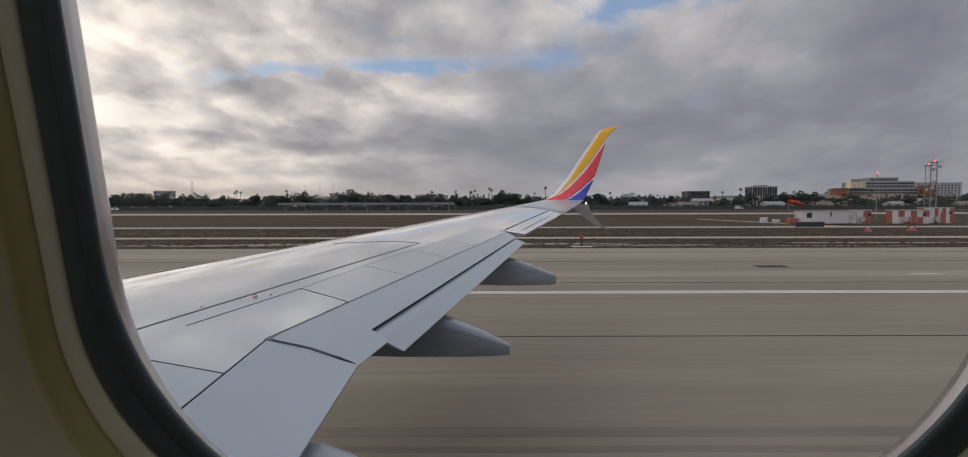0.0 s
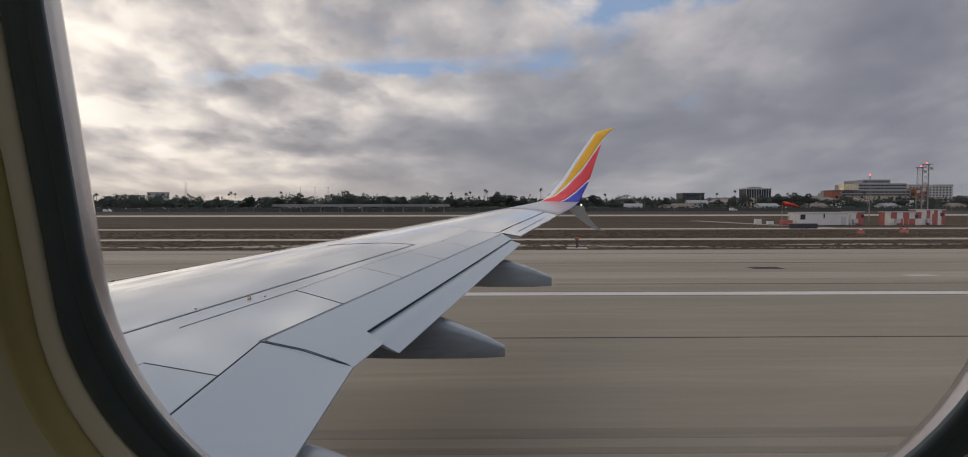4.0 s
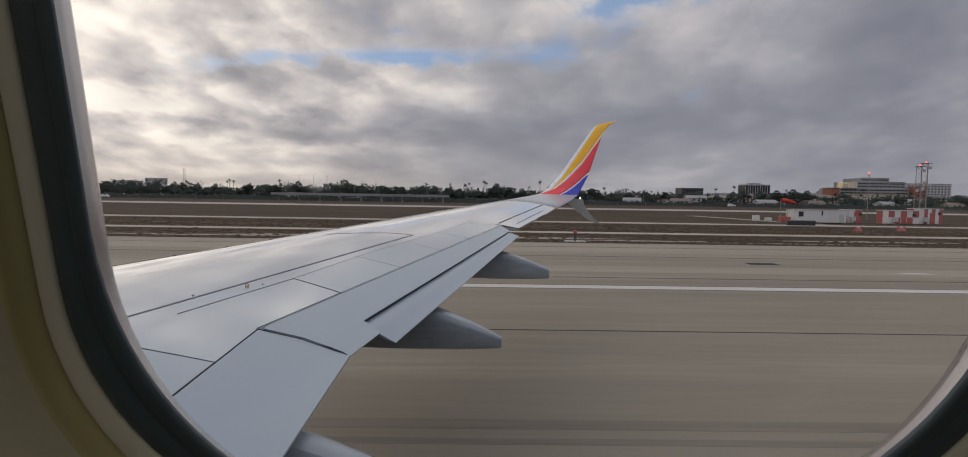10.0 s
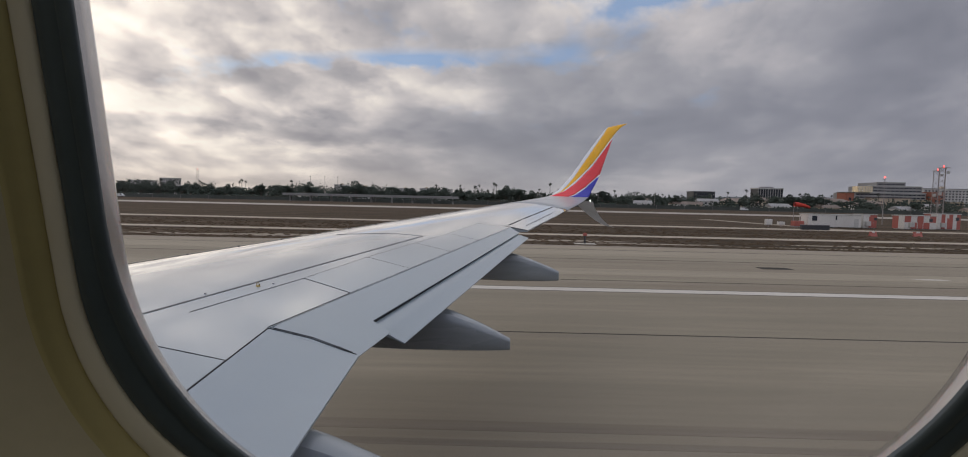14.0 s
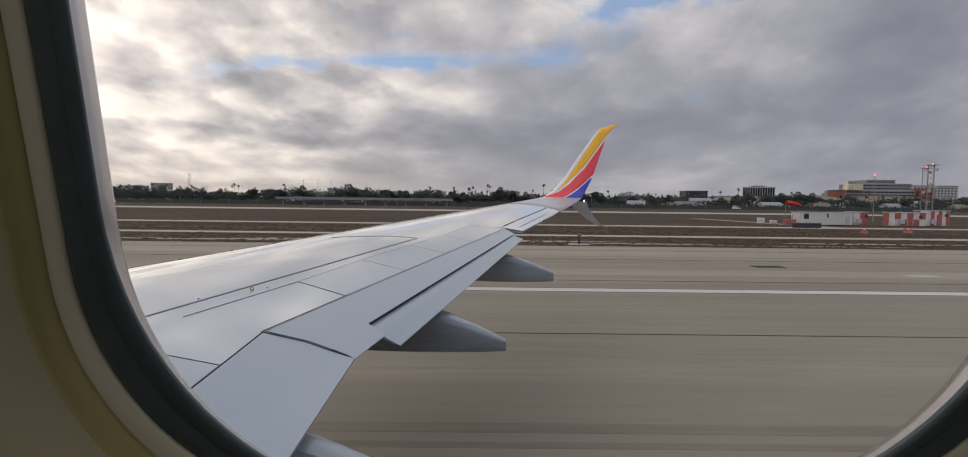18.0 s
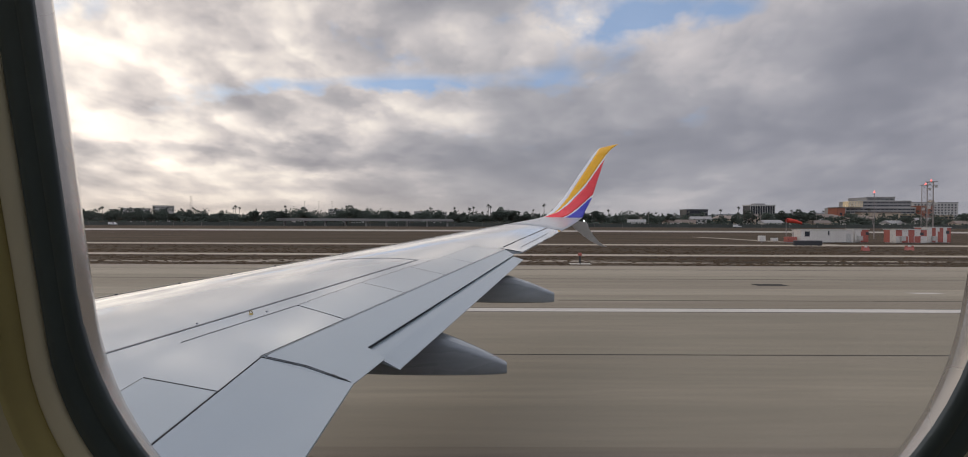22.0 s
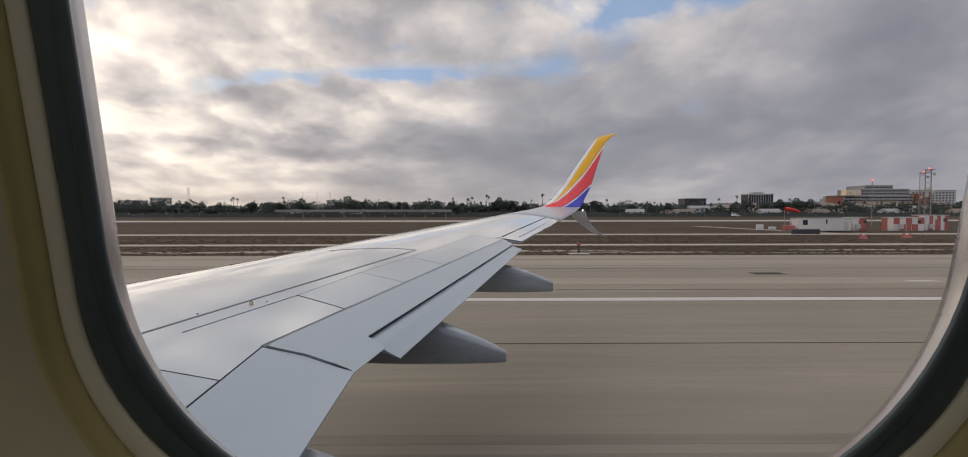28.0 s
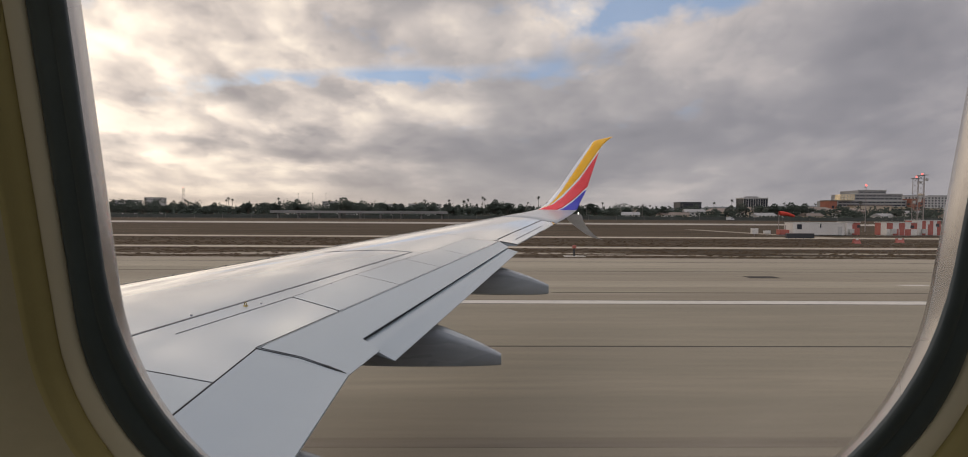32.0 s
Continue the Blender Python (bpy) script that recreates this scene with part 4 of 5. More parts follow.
def broadleaf(rng, height, spread):
    """Trunk with limbs and a loose crown of leaf clumps."""
    t = thing("tree", "dark green broad-crowned tree beyond the airfield", "tree", (0, -400, 0), 0, "trees along the airfield")
    bm = bmesh.new()
    fork = height * 0.35
    add_tube(bm, (0, 0, -0.3), (0.1, 0, fork), 0.35, 0.24, 7)
    lobes = []
    for k in range(7):
        a, r = 6.28 * k / 7 + rng.uniform(-0.3, 0.3), spread * rng.uniform(0.35, 0.75)
        p = (r * math.cos(a), r * math.sin(a), height * rng.uniform(0.5, 0.82))
        add_tube(bm, (0.1, 0, fork * 0.95), p, 0.16, 0.05, 5)
        lobes.append(p)
    lobes.append((0, 0, height * 0.86))
    part("trunk", bm, O["bark"], t)
    cs = []
    for p in lobes:
        m = 78
        d = rng.normal(0, 1, (m, 3))
        d /= np.linalg.norm(d, axis=1)[:, None]
        cs.append(np.array(p) + d * rng.uniform(0.5, 1.0, (m, 1)) * np.array([spread * 0.42, spread * 0.42, height * 0.15]) * rng.uniform(0.7, 1.2))
    cs = np.concatenate(cs)
    v, f = clumps(rng, cs, rng.uniform(0.35, 0.85, len(cs)) * spread * 0.115)
    raw("crown", v, f, O["leaf"], t, "", True)
    return t


def conifer(rng, height):
    t = thing("tree", "tall narrow dark conifer beyond the airfield", "tree", (0, -400, 0), 0, "trees along the airfield")
    part("trunk", tube((0, 0, -0.3), (0, 0, height * 0.9), 0.3, 0.06, 6), O["bark"], t)
    z = rng.uniform(0.12, 1.0, 240) * height
    a = rng.uniform(0, 6.28, 240)
    r = (1.05 - z / height) * height * 0.22 * rng.uniform(0.4, 1.0, 240)
    v, f = clumps(rng, np.stack([r * np.cos(a), r * np.sin(a), z], 1), rng.uniform(0.4, 0.8, 240))
    raw("crown", v, f, O["leaf"], t, "", True)
    return t


def palm(rng, height):
    t = thing("palm_tree", "tall thin fan palm above the tree line", "palm tree", (0, -400, 0), 0, "palms along the airfield")
    bm = bmesh.new()
    lean = rng.uniform(-0.5, 0.5)
    add_tube(bm, (0, 0, -0.3), (lean * 0.5, 0, height * 0.5), 0.28, 0.22, 6)
    add_tube(bm, (lean * 0.5, 0, height * 0.5), (lean, 0, height), 0.22, 0.18, 6)
    part("trunk", bm, O["bark"], t)
    vs, fs = [], []
    for k in range(30):
        a, up = rng.uniform(0, 6.28), rng.uniform(-0.9, 0.9)
        L = rng.uniform(1.5, 2.3)
        d, n = np.array([math.cos(a), math.sin(a), 0]), np.array([-math.sin(a), math.cos(a), 0])
        base = len(vs)
        for q in (0.0, 0.35, 0.7, 1.0):
            w = (0.12, 0.42, 0.45, 0.05)[int(q * 3.01)]
            c = np.array([lean, 0, height]) + d * L * q + np.array([0, 0, L * (up * q - 0.55 * q * q)])
            vs += [c - n * w, c + n * w + np.array([0, 0, 0.06])]
        fs += [(base + 2 * i, base + 2 * i + 1, base + 2 * i + 3, base + 2 * i + 2) for i in range(3)]
    raw("crown", vs, fs, O["palm"], t)
    return t


rng = np.random.default_rng(7)
KINDS = [broadleaf(rng, h, s) for h, s in ((11, 5.5), (13, 6.5), (9, 5.0), (15, 7.0), (12, 5.0), (8, 6.0))]
CONES = [conifer(rng, 15), conifer(rng, 12)]
PALMS = [palm(rng, h) for h in (18, 21, 16)]


def place(x, y, kinds, lo=0.8, hi=1.2):
    src = kinds[int(rng.integers(len(kinds)))]
    s = float(rng.uniform(lo, hi))
    ob = copy_thing(src, pose(x, y, 0, 0, 0, float(rng.uniform(0, 360))))
    ob.scale = (s, s, s)
    return ob


for k in range(170):        # denser and taller ahead of the wing
    x = -620 + 640 * (k + rng.uniform(0, 1)) / 170
    place(x, rng.uniform(395, 500), KINDS + ([CONES[k % 2]] if k % 9 == 0 else []), 0.6, 1.12)
for k in range(150):
    x = 10 + 640 * (k + rng.uniform(0, 1)) / 150
    place(x, rng.uniform(376, 560), KINDS + ([CONES[k % 2]] if k % 11 == 0 else []), 0.6, 1.05)
for k in range(105):
    place(-600 + 1150 * rng.uniform(0, 1) ** 1.25, rng.uniform(420, 640), PALMS, 0.55, 0.95)
for src in KINDS + CONES + PALMS:      # the patterns themselves stand on the far side of the field
    src.matrix_basis = pose(float(rng.uniform(-500, 500)), float(rng.uniform(-420, -330)), 0)
cs = []
for k in range(3000):        # crown after crown, with an uneven skyline
    x, y = float(rng.uniform(-900, 1100)), float(rng.uniform(410, 640))
    tall = (11.5 if x < 40 else 10.3) * (y / 470) * (0.8 + 0.6 * noise.noise(Vector((x / 32, y / 150, 0))) + float(rng.uniform(-0.25, 0.35)))
    r = float(rng.uniform(2.4, 5.0))
    d = rng.normal(0, 1, (30, 3))
    d /= np.linalg.norm(d, axis=1)[:, None]
    cs.append(np.array([x, y, tall * 0.62]) + d * rng.uniform(0.5, 1.0, (30, 1)) * np.array([r, r, tall * 0.4]))
cs = np.concatenate(cs)
v, f = clumps(rng, cs, rng.uniform(0.5, 1.0, len(cs)))
tagged(raw("far_woods", v, f, O["leaf"], None, "", True), "distant band of dark trees and gardens", "woods", "", "stuff")
n = 4200
xs = rng.uniform(-700, 700, n)
v, f = clumps(rng, np.stack([xs, rng.uniform(364, 376, n), rng.uniform(0.2, 3.2, n)], 1), rng.uniform(0.5, 1.1, n))
tagged(raw("hedge", v, f, O["leaf"], None, "", True), "low dark hedge along the perimeter fence", "hedge", "", "stuff")
# far hills
vs, fs = [], []
NX = 90
for j, (y, top) in enumerate(((3700, 0.0), (4000, 0.7), (4300, 1.0), (4600, 0.6))):
    for i in range(NX):
        x = -4200 + 8400 * i / (NX - 1)
        h = 26 + 62 / (1 + math.exp(-(x - 1500) / 500)) + 12 * noise.noise(Vector((x / 420, j * 0.4, 0))) + 5 * noise.noise(Vector((x / 110, j, 3)))
        vs.append((x, y, -1 if top == 0 else max(0, h) * top))
for j in range(3):
    for i in range(NX - 1):
        a = j * NX + i
        fs.append((a, a + 1, a + NX + 1, a + NX))
tagged(raw("hills", vs, fs, O["hill"]), "low hazy hills on the horizon", "hills", "", "structure")


# ---- buildings ----
def block(parent, name, x0, x1, y0, y1, z0, z1, mat, label="", bevel=0.0):
    return part(name, box((x0, y0, z0), (x1, y1, z1), bevel), mat, parent, label)


def windows(parent, x0, x1, y, z0, z1, nx, nz, fill=0.65, tall=0.5, mat=None, name="window"):
    """A grid of recessed panes, shared mesh, on the face that looks to -y."""
    w, h = (x1 - x0) / nx, (z1 - z0) / nz
    bm = box((-w * fill / 2, -0.06, -h * tall / 2), (w * fill / 2, 0.10, h * tall / 2))
    me = bpy.data.meshes.new(name)
    bm.to_mesh(me)
    bm.free()
    me.materials.append(mat or O["glass"])
    for j in range(nz):
        for i in range(nx):
            ob = new(name, me)
            ob.parent = parent
            ob.location = (x0 + w * (i + 0.5), y, z0 + h * (j + 0.5))


def office_tower(x, y):
    t = thing("office_tower", "dark glass office tower with pale vertical fins", "building", (x, y, 0))
    wall = block(t, "wall", -17, 17, 0, 20, -0.5, 27, O["dark"])
    for i in range(11):
        block(t, "fin", -17 + 3.4 * i - 0.22, -17 + 3.4 * i + 0.22, -0.6, 0.0, 0, 27, O["pale"])
    windows(wall, -16.8, 16.8, 0, 2.5, 26.4, 10, 7, 0.7, 0.72)
    block(t, "roof_band", -17.5, 17.5, -0.8, 20.6, 27, 28.4, O["pale"], "pale roof band")
    block(t, "plant_room", -8, 7, 6, 15, 28.4, 30.4, O["grey"])


def dark_block(x, y):
    t = thing("office_block", "low black glass office block", "building", (x, y, 0))
    wall = block(t, "wall", -13.5, 13.5, 0, 22, -0.5, 19.5, O["dark"])
    windows(wall, -13, 13, 0, 2, 18.5, 8, 5, 0.8, 0.6)
    block(t, "parapet", -13.8, 13.8, -0.3, 22.3, 19.5, 20.3, O["dark"])


def low_hall(x, y, w, h, mat, gable, nwin):
    t = thing("low_building", "low beige stucco building with a shallow roof", "building", (x, y, 0), 0, "beige buildings")
    wall = block(t, "wall", -w / 2, w / 2, 0, 16, -0.5, h, mat)
    if gable:
        bm = bmesh.new()
        loft(bm, [[(sx * (w / 2 + 0.8), -0.8, h), (sx * (w / 2 + 0.8), 16.8, h), (sx * w * 0.36, 8, h + 3.2)] for sx in (-1, 1)])
        part("roof", fix(bm), O["tan"], t)
    else:
        block(t, "roof", -w / 2 - 0.3, w / 2 + 0.3, -0.3, 16.3, h, h + 0.7, O["pale"])
    windows(wall, -w / 2 + 1, w / 2 - 1, 0, h * 0.2, h * 0.85, nwin, 2 if h > 8 else 1, 0.5, 0.5)
    block(t, "door", -1.2, 1.2, -0.08, 0.1, 0, 2.6, O["dark"])


def tiered_office(x, y):
    t = thing("tiered_office", "large stepped grey and tan office building with open parking decks", "building", (x, y, 0))
    for a, b, z0, z1, d, mt, tall in ((-40, 42, -0.5, 13, 0, "ochre", 0.5), (-34, 40, 13, 20, 4, "grey", 0.42), (-18, 38, 20, 27, 7, "grey", 0.34), (-8, 22, 27, 31, 9, "grey", 0.3)):
        wl = block(t, "tier", a, b, d, 36, z0, z1, O[mt])
        windows(wl, a + 1, b - 1, d, max(0, z0) + 0.6, z1 - 0.4, int((b - a) / 4.5), max(1, round((z1 - max(0, z0)) / 3.8)), 0.88, tall)
        block(wl, "ledge", a - 0.3, b + 0.3, d - 0.4, d + 0.5, z1 - 0.1, z1 + 0.5, O["ochre" if z1 < 15 else "pale"])
    wl = block(t, "arcade", -26, 14, -8, 0, -0.5, 14, O["beige"], "tan arcade wing")
    windows(wl, -24, 12, -8, 0.6, 4.6, 7, 1, 0.62, 0.8)
    for k in (-15, 3):
        windows(wl, k - 3.4, k + 3.4, -8, 8.0, 11.5, 3, 1, 0.5, 0.75)
    block(wl, "cornice", -26.4, 14.4, -8.5, 0, 14, 14.8, O["tan"])
    wl = block(t, "corner_wing", -33, -17.8, 1, 9, 20.2, 26.2, O["gold_glass"], "gold-tinted glass corner wing")
    windows(wl, -32.4, -18.4, 1, 20.6, 25.8, 5, 2, 0.2, 0.7, O["pale"], "mullion")
    wl = block(t, "tower_wing", -48, -40, -4, 10, -0.5, 19, O["terra"], "brown stair tower")
    windows(wl, -46.5, -41.5, -4, 3, 15, 1, 3, 0.5, 0.6)
    block(wl, "cap", -48.4, -39.6, -4.4, 10.4, 19, 20.0, O["tan"])
    wl = block(t, "red_wing", 42, 54, -2, 14, -0.5, 22, O["terra"], "terracotta wing")
    windows(wl, 43, 53, -2, 2, 19, 2, 4, 0.5, 0.5)
    wl = block(t, "parking_deck", 54, 78, 2, 24, -0.5, 12, O["ochre"])
    windows(wl, 54.5, 77.5, 2, 0.5, 11.5, 5, 3, 0.86, 0.5)


def hotel(x, y):
    t = thing("hotel", "pale slab-shaped hotel with rows of windows", "building", (x, y, 0))
    for a, b, h, d in ((-48, -10, 24, 0), (2, 30, 29, 5)):
        wl = block(t, "wall", a, b, d, d + 18, -0.5, h, O["pale"])
        windows(wl, a + 1, b - 1, d, 2, h - 1, 8, 6, 0.55, 0.5)
        block(t, "roof", a - 0.4, b + 0.4, d - 0.4, d + 18.4, h, h + 0.9, O["grey"])


HOUSE_LOOKS = (("hutwhite", "tan", "small white house with a brown roof among the trees"), ("beige", "tan", "beige stucco house with a brown tile roof among the trees"),
               ("pale", "grey", "pale grey house with a grey roof among the trees"), ("hutwhite", "grey", "white house with a grey roof among the trees"))


def house(x, y, turn, look_of=HOUSE_LOOKS[0], size=1.0, storeys=1):
    wall_mat, roof_mat, label = look_of
    t = thing("house", label, "house", (x, y, 0), turn, "houses beyond the fence")
    w, e = 6 * size, 3.4 + 3.0 * (storeys - 1)
    wl = block(t, "wall", -w, w, 0, 9, -0.3, e, O[wall_mat])
    bm = bmesh.new()
    loft(bm, [[(sx * (w + 0.6), -0.6, e), (sx * (w + 0.6), 9.6, e), (sx * (w + 0.2), 4.5, e + 2.4)] for sx in (-1, 1)])
    part("roof", fix(bm), O[roof_mat], t)
    for k in range(storeys):
        windows(wl, -w + 0.5, w - 0.5, 0, 0.9 + 3.0 * k, 2.8 + 3.0 * k, 4, 1, 0.45, 0.7)
    block(t, "door", -0.5, 0.5, -0.08, 0.1, 0, 2.1, O["dark"])


office_tower(388, 700)
dark_block(272, 640)
for x, y, w, h, m, g, nw in ((232, 470, 26, 7, "beige", True, 5), (268, 480, 30, 8.5, "beige", True, 6), (300, 468, 22, 7.5, "pale", False, 4), (330, 485, 34, 9, "beige", True, 7), (368, 490, 26, 8, "tan", True, 5), (210, 500, 20, 6, "pale", False, 4)):
    low_hall(x, y, w, h, O[m], g, nw)
tiered_office(414, 525)
hotel(-590, 900)
for k in range(4):
    house(-380 + 260 * k + float(rng.uniform(-25, 25)), 392 + float(rng.uniform(0, 8)), float(rng.uniform(-20, 20)))
for k in range(22):        # roofs showing between the trees
    house(30 + 27.0 * k + float(rng.uniform(-9, 9)), float(rng.uniform(384, 402)) if k % 2 else float(rng.uniform(430, 470)), float(rng.uniform(-25, 25)), HOUSE_LOOKS[k % 4], float(rng.uniform(0.8, 1.4)), 1 if k % 2 else 2)


def apartment_block(x, y, w, h):
    t = thing("apartment_block", "pale flat-roofed apartment block far beyond the trees", "building", (x, y, 0), 0, "apartment blocks")
    wl = block(t, "wall", -w / 2, w / 2, 0, 14, -0.5, h, O["pale"])
    windows(wl, -w / 2 + 1, w / 2 - 1, 0, 2, h - 0.8, max(3, int(w / 4)), max(3, int(h / 3.2)), 0.5, 0.5)
    block(t, "roof", -w / 2 - 0.3, w / 2 + 0.3, -0.3, 14.3, h, h + 0.8, O["grey"])
    block(t, "stair_head", -2, 2, 4, 8, h + 0.8, h + 3.0, O["beige"])


for x, y, w, h in ((516, 575, 52, 27), (-262, 905, 26, 24), (-226, 930, 30, 22), (-150, 915, 34, 20), (-112, 920, 24, 21), (-78, 910, 28, 20)):
    apartment_block(x, y, w, h)


def pylon(x, y, h):
    t = thing("power_pylon", "distant steel lattice power pylon", "pylon", (x, y, 0), 0, "power pylons")
    for sx, sy in ((-1, -1), (1, -1), (1, 1), (-1, 1)):
        part("leg", tube((3.2 * sx, 3.2 * sy, -0.5), (0.5 * sx, 0.5 * sy, h), 0.22, 0.14, 5), O["mast"], t)
    for k in range(7):
        z0, z1 = h * k / 7, h * (k + 1) / 7
        a, b = 3.2 - 2.7 * k / 7, 3.2 - 2.7 * (k + 1) / 7
        for s in (-1, 1):
            part("brace", tube((s * a, -a, z0), (-s * b, -b, z1), 0.12, 0.12, 4), O["mast"], t)
    for z, r in ((0.72, 5.5), (0.84, 4.5), (0.95, 3.5)):
        part("cross_arm", tube((-r, 0, h * z), (r, 0, h * z), 0.16, 0.16, 5), O["mast"], t)


for x in (880, 960):
    pylon(x, 1150, 42)

# long low viaduct
t = thing("viaduct", "long low concrete viaduct beyond the far runway", "bridge", (-80, 345, 0))
block(t, "deck", -60, 60, 0, 9, 3.6, 4.5, O["grey"])
block(t, "parapet", -60, 60, -0.2, 0.15, 4.5, 5.3, O["grey"])
for k in range(9):
    block(t, "column", -56 + 14 * k - 0.6, -56 + 14 * k + 0.6, 3, 5, -0.2, 3.6, O["grey"])

# perimeter fence
t = thing("perimeter_fence", "dark mesh perimeter fence with posts", "fence", (0, 361.5, 0))
block(t, "mesh_panel", -700, 700, -0.03, 0.03, 0.0, 2.4, O["fence"])
for k in range(71):
    part("post", tube((-700 + 20 * k, -0.1, -0.2), (-700 + 20 * k, -0.1, 2.7), 0.07), O["mast"], t)


# ---- things on the airfield ----
def chequered_hut(x, y, w, d, h, nx, nz, label, turn=0.0):
    """Equipment hut built of red and white painted panels."""
    t = thing("equipment_hut", label, "hut", (x, y, 0), turn, "chequered huts")
    block(t, "body", 0.05, w - 0.05, 0.05, d - 0.05, 0.12, h - 0.05, O["hutwhite"])
    block(t, "skid", 0.1, w - 0.1, 0.2, d - 0.2, -0.05, 0.14, O["mast"])
    for i in range(nx):
        for j in range(nz):
            mt = O["hutred"] if (i + j) % 2 else O["hutwhite"]
            block(t, "panel", w * i / nx + 0.01, w * (i + 1) / nx - 0.01, 0.0, 0.06, 0.14 + (h - 0.14) * j / nz + 0.01, 0.14 + (h - 0.14) * (j + 1) / nz - 0.01, mt)
    for s in (0.0, w - 0.06):
        for k in range(2):
            block(t, "side_panel", s, s + 0.06, d * k / 2 + 0.03, d * (k + 1) / 2 - 0.03, 0.16, h - 0.02, O["hutred"] if (k + (s > 0)) % 2 else O["hutwhite"])
    block(t, "roof", -0.1, w + 0.1, -0.1, d + 0.1, h - 0.05, h + 0.08, O["pale"])
    door = block(t, "door", w * 0.42, w * 0.42 + 0.9, -0.03, 0.0, 0.16, 2.15, O["hutred"])
    block(door, "door_handle", w * 0.42 + 0.75, w * 0.42 + 0.8, -0.07, -0.03, 1.0, 1.15, O["mast"])
    block(t, "vent", w * 0.78, w * 0.78 + 0.6, -0.05, 0.0, h * 0.6, h * 0.8, O["dark"])
    block(t, "cooler", w * 0.12, w * 0.12 + 0.8, -0.45, 0.0, 0.5, 1.3, O["pale"])
    return t


chequered_hut(74.6, 91, 5.6, 2.8, 2.5, 5, 2, "red and white chequered equipment hut on the grass")
chequered_hut(82.2, 93, 4.2, 3.0, 2.9, 6, 1, "red and white striped equipment hut on the grass")
chequered_hut(68.0, 92, 2.4, 2.4, 2.5, 2, 1, "small orange and white equipment hut")

t = thing("container", "long white site container with small windows", "container", (57.4, 91, 0))
block(t, "body", 0, 9.5, 0, 2.6, 0.15, 2.35, O["hutwhite"], "", 0.03)
for k in range(20):
    block(t, "rib", 0.15 + 0.475 * k, 0.23 + 0.475 * k, -0.03, 0.0, 0.2, 2.3, O["hutwhite"])
block(t, "roof", -0.08, 9.58, -0.08, 2.68, 2.35, 2.45, O["pale"])
for a, b, z0, z1 in ((0.7, 1.6, 1.25, 2.1), (4.9, 5.15, 1.5, 2.2)):
    wn = block(t, "window", a, b, -0.05, 0.0, z0, z1, O["glass"])
    block(wn, "frame", a - 0.05, b + 0.05, -0.07, -0.03, z0 - 0.08, z0, O["mast"])
dr = block(t, "door", 8.2, 9.0, -0.05, 0.0, 0.2, 1.7, O["pale"])
block(dr, "door_handle", 8.85, 8.9, -0.1, -0.05, 0.85, 1.0, O["mast"])
for k in (0.4, 4.5, 8.9):
    block(t, "footing", k, k + 0.4, 0.2, 2.4, -0.05, 0.16, O["grey"])
for k in (1.2, 1.7, 2.6):
    part("pipe", tube((k, -0.12, 0.0), (k, -0.12, 0.55), 0.05, 0.05, 6), O["mast"], t)
t = thing("generator", "small red generator box beside the container", "generator", (55.2, 91.2, 0))
block(t, "body", 0, 1.7, 0, 1.3, 0.2, 1.1, O["hutred"], "", 0.05)
part("exhaust", tube((1.3, 0.6, 1.1), (1.3, 0.6, 1.9), 0.09), O["mast"], t)
block(t, "skid", -0.1, 1.8, 0.1, 1.2, -0.05, 0.2, O["mast"])


def lattice_mast(x, y, h, w, label):
    """Three-legged lattice mast with cross members and dishes."""
    t = thing("lattice_mast", label, "mast", (x, y, 0), 0, "lattice masts")
    legs = [(w * math.cos(a), w * math.sin(a)) for a in (0.4, 2.5, 4.6)]
    for lx, ly in legs:
        part("leg", tube((lx, ly, -0.1), (lx * 0.9, ly * 0.9, h), 0.07, 0.06, 6), O["mast"], t)
    n = int(h / 1.1)
    for k in range(n):
        z0, z1 = h * k / n, h * (k + 1) / n
        for i in range(3):
            a, b = legs[i], legs[(i + 1) % 3]
            part("brace", tube((*a, z0), (*b, z1), 0.035, 0.035, 5), O["mast"], t)
    for z, s in ((h * 0.92, 1), (h * 0.55, -1), (h * 0.62, 1)):
        part("antenna", box((s * w - 0.25, -0.5, z - 0.3), (s * w + 0.3, -0.2, z + 0.3), 0.05), O["pale"], t)
    part("platform", box((-w - 0.05, -w - 0.05, h - 0.12), (w + 0.05, w + 0.05, h), 0.02), O["mast"], t)
    part("beacon", tube((0, 0, h), (0, 0, h + 0.4), 0.14, 0.1, 8), O["lamp"], t, "lit red beacon")


lattice_mast(100.4, 113, 13.0, 0.75, "grey steel lattice mast with red beacons")
lattice_mast(102.6, 117, 12.6, 0.7, "grey steel lattice mast with red beacons")
lattice_mast(-270, 470, 26, 1.2, "tall distant lattice mast above the trees")
t = thing("beacon_pole", "thin steel pole with a red beacon", "pole", (90.0, 116, 0))
part("pole", tube((0, 0, -0.1), (0, 0, 10.6), 0.10, 0.06), O["mast"], t)
part("bracket", box((-0.5, -0.05, 10.2), (0.1, 0.05, 10.3)), O["mast"], t)
part("beacon", tube((0, 0, 10.6), (0, 0, 11.0), 0.14, 0.1, 8), O["lamp"], t, "lit red beacon")

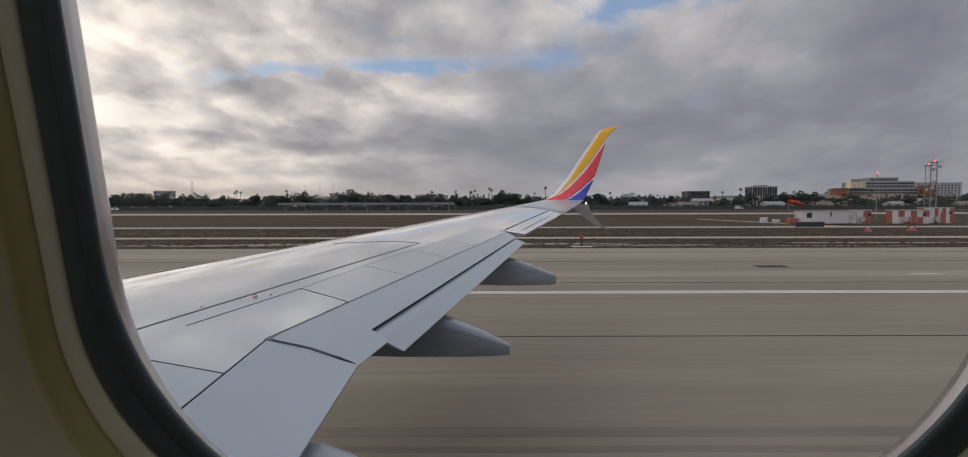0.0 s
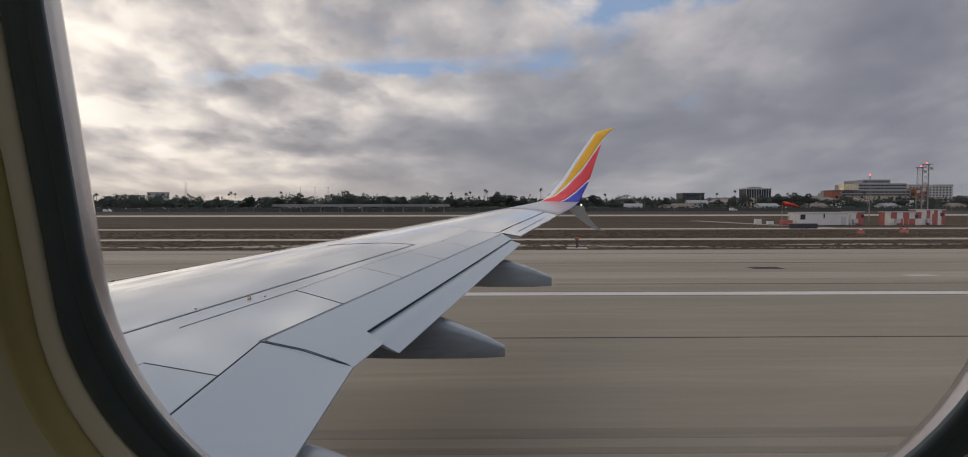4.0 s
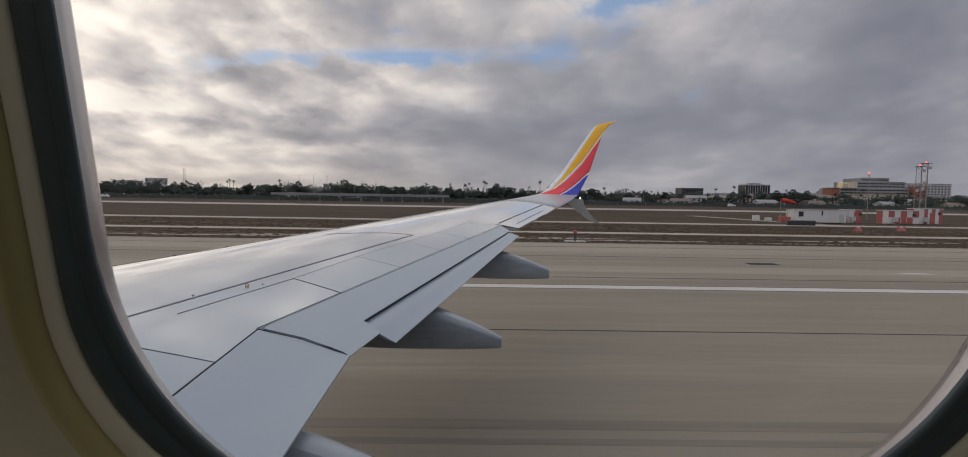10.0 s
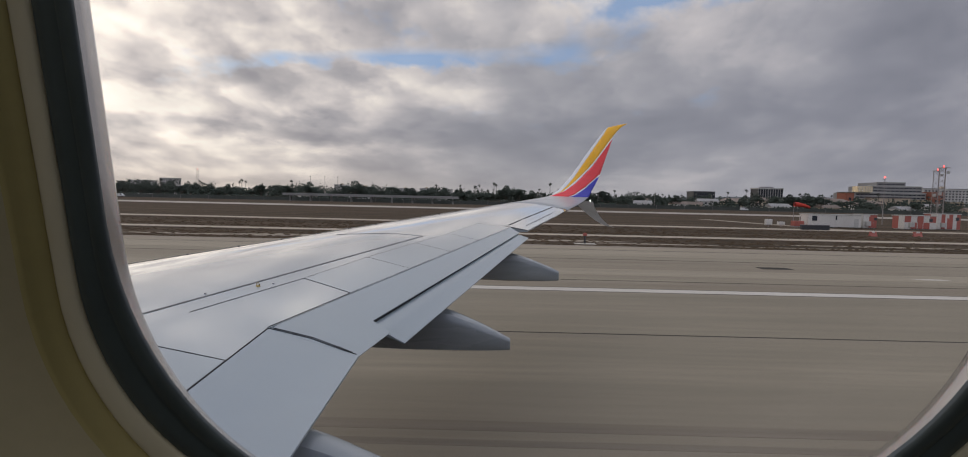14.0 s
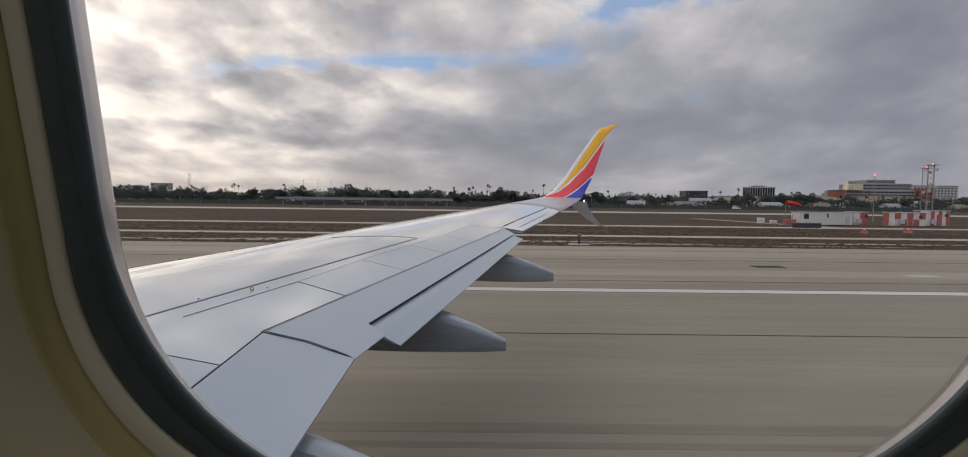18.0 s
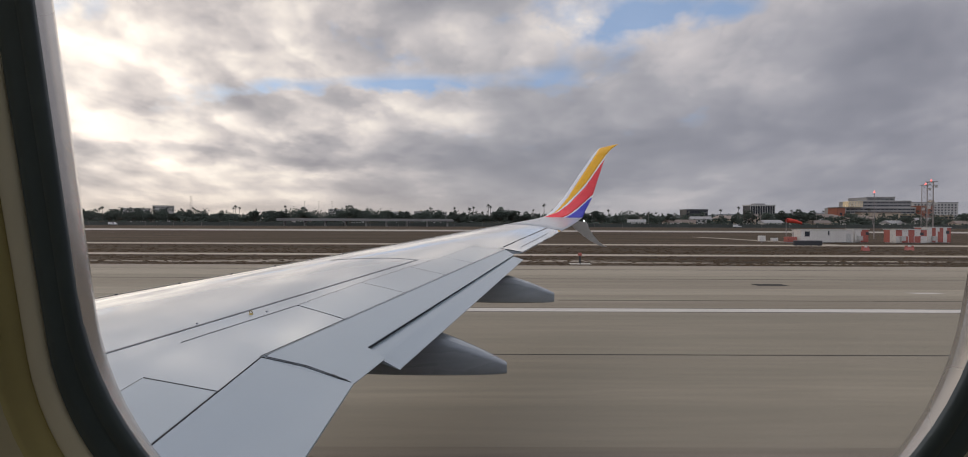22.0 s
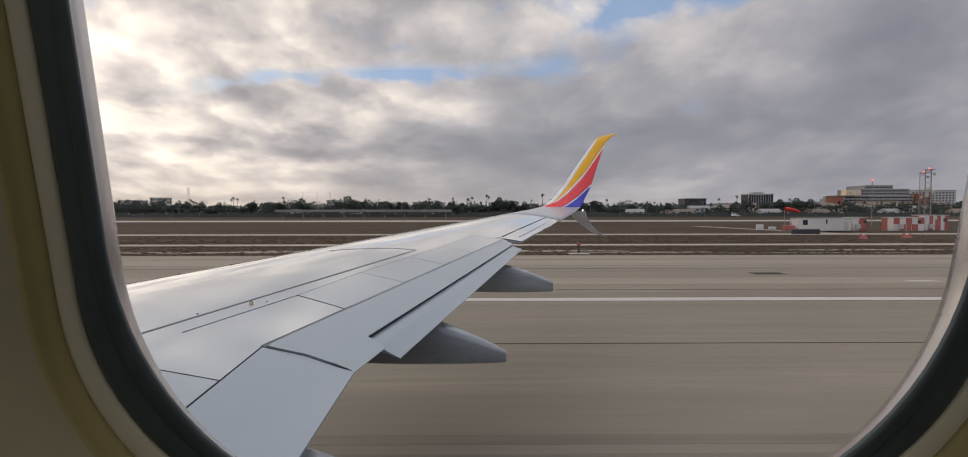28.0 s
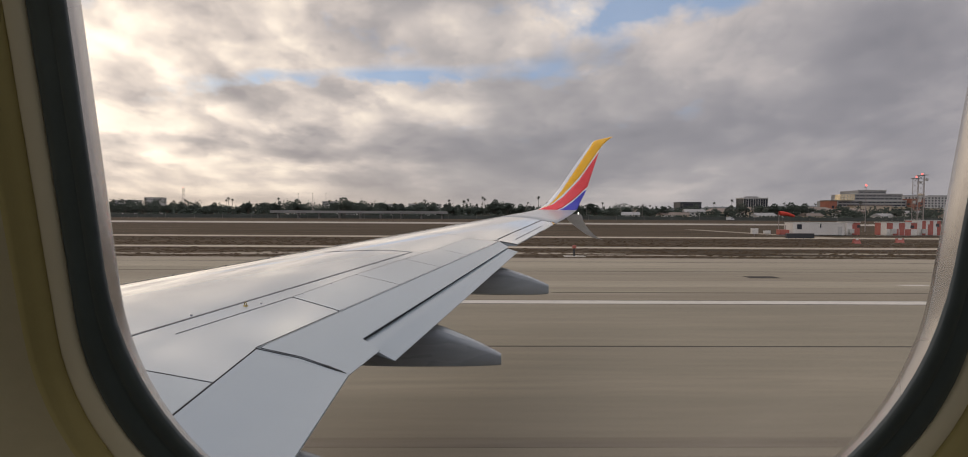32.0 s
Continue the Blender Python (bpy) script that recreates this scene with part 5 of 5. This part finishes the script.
for x in (-149, -137, -126):
    t = thing("tall_pole", "tall thin bare pole above the trees", "pole", (x, 425, 0), 0, "tall poles")
    part("pole", tube((0, 0, -0.2), (0, 0, 20), 0.22, 0.12), O["mast"], t)
    part("finial", box((-0.5, -0.1, 19.6), (0.5, 0.1, 20.0)), O["mast"], t)
for k in range(12):
    x = 40 + 42 * k
    t = thing("street_lamp", "tall street lamp beyond the fence", "street lamp", (x, 378, 0), 0, "street lamps")
    part("pole", tube((0, 0, -0.2), (0, 0, 11), 0.14, 0.08), O["mast"], t)
    part("arm", tube((0, 0, 10.9), (1.8, 0, 11.3), 0.06), O["mast"], t)
    part("lamp_head", box((1.5, -0.2, 11.2), (2.4, 0.2, 11.4), 0.03), O["pale"], t)

# black distance sign, marker boxes, windsock, edge post
t = thing("distance_sign", "low black airfield sign on legs", "sign", (49.0, 76, 0))
block(t, "board", -2.1, 2.1, -0.2, 0.2, 0.25, 0.95, O["dark"], "", 0.03)
block(t, "frame", -2.16, 2.16, -0.14, 0.14, 0.95, 1.02, O["mast"])
for x in (-1.7, -0.6, 0.6, 1.7):
    part("leg", tube((x, 0, -0.05), (x, 0, 0.3), 0.05), O["mast"], t)
for x, y, h in ((49.8, 90, 1.3), (53.2, 92, 0.7), (57.5, 95, 0.5)):
    t = thing("marker_box", "small white equipment box on a post", "box", (x, y, 0), 0, "marker boxes")
    block(t, "box", -0.55, 0.55, -0.3, 0.3, 0.35, 0.35 + h * 0.75, O["hutwhite"], "", 0.03)
    part("post", tube((0, 0, -0.05), (0, 0, 0.4), 0.08), O["mast"], t)
t = thing("windsock", "red windsock on a steel mast", "windsock", (71, 118, 0))
part("mast", tube((0, 0, -0.1), (0, 0, 4.6), 0.07, 0.05), O["mast"], t)
bm = bmesh.new()
loft(bm, [[(x, r * math.cos(a), 4.2 - 0.05 * x * x + r * math.sin(a)) for a in np.linspace(0, 6.283, 13)[:-1]] for x, r in ((0.1, 0.55), (1.2, 0.5), (2.4, 0.4), (3.6, 0.28))], cap=False)
part("sock", fix(bm), O["sock"], t, "red cloth sock", True)
t = thing("marker_post", "short dark red marker post on a pad", "post", (8.5, 43.9, 0.05))
part("post", tube((0, 0, 0), (0, 0, 0.7), 0.09, 0.08), O["dark"], t)
part("head", box((-0.16, -0.12, 0.66), (0.16, 0.12, 0.92), 0.04), O["hutred"], t)

for k in range(14):
    t = thing("edge_light", "small runway edge light on a stub", "light", (-60 + 30.0 * k, 24.9, 0.02), 0, "edge lights") if k not in (2, 3) else None
    if t is None:
        continue
    part("stub", tube((0, 0, -0.02), (0, 0, 0.22), 0.05, 0.04), O["mast"], t)
    part("lens", tube((0, 0, 0.22), (0, 0, 0.34), 0.07, 0.04, 10), O["hutwhite"], t)


def van(x, y, turn, w=5.2):
    t = thing("van", "white parked van beyond the airfield", "van", (x, y, 0), turn, "parked vans")
    bm = bmesh.new()
    loft(bm, [[(-w / 2, s, 0.5), (-w / 2 + 0.1, s, 2.2), (w / 2 - 1.5, s, 2.25), (w / 2 - 0.7, s, 1.35), (w / 2, s, 1.15), (w / 2, s, 0.5)] for s in (-0.95, 0.95)])
    part("body", fix(bm), O["white"], t)
    block(t, "window", w / 2 - 2.3, w / 2 - 1.2, -0.98, -0.94, 1.35, 2.0, O["glass"])
    for sx in (-w / 2 + 1.0, w / 2 - 1.0):
        for sy in (-0.95, 0.75):
            part("wheel", tube((sx, sy, 0.34), (sx, sy + 0.2, 0.34), 0.34, 0.34, 12), M["tyre"], t)


for x, y, tr in ((-175, 366, 3), (-168, 367, -4), (-120, 366, 0), (60, 357, 2), (72, 357, 180), (180, 357, 0), (225, 366, 4), (240, 366, 0), (262, 366, 0), (-260, 357, 0)):
    van(x, y, tr, 5.2 if x < 200 else 8.0)

for x, y, tr in ((50.5, 66.5, 8), (58.0, 68.5, -12)):
    t = thing("barrier", "low red and white plastic traffic barrier on the grass", "barrier", (x, y, 0), tr, "red barriers")
    bm = bmesh.new()
    loft(bm, [[(s, -0.25, 0.0), (s, -0.08, 0.35), (s, -0.06, 0.62), (s, 0.06, 0.62), (s, 0.08, 0.35), (s, 0.25, 0.0)] for s in (-0.5, 0.5)])
    body = part("body", fix(bm), O["hutred"], t)
    block(t, "stripe", -0.2, 0.2, -0.1, 0.1, 0.45, 0.63, O["hutwhite"])


# bare earth and tufts along the verge
rng = np.random.default_rng(23)
for k in range(26):
    cx, cy = -150 + 12.0 * k + float(rng.uniform(-5, 5)), float(rng.uniform(42.4, 48.0))
    rx, ry = float(rng.uniform(3, 10)), float(rng.uniform(0.35, 1.1))
    pts = [(cx + rx * math.cos(a) * float(rng.uniform(0.7, 1.2)), cy + ry * math.sin(a) * float(rng.uniform(0.6, 1.2))) for a in np.linspace(0, 6.283, 17)[:-1]]
    flat("bare_patch", pts, 0.014, "gravel" if k % 3 else "shoulder", "bare pale earth at the edge of the grass", "bare ground")
n = 7000
ty = 42.3 + 34.0 * rng.uniform(0, 1, n) ** 1.5
ty = np.where((ty > 53.8) & (ty < 57.6), ty + 5.0, ty)
tx = rng.uniform(-90, 120, n)
v, f = clumps(rng, np.stack([tx / 4, ty, np.full(n, 0.015)], 1), rng.uniform(0.04, 0.11, n))
v[:, 0] *= 4
tagged(raw("dry_tufts", v, f, G["tuft"]), "scattered dry grass tufts along the verge", "grass", "", "stuff")
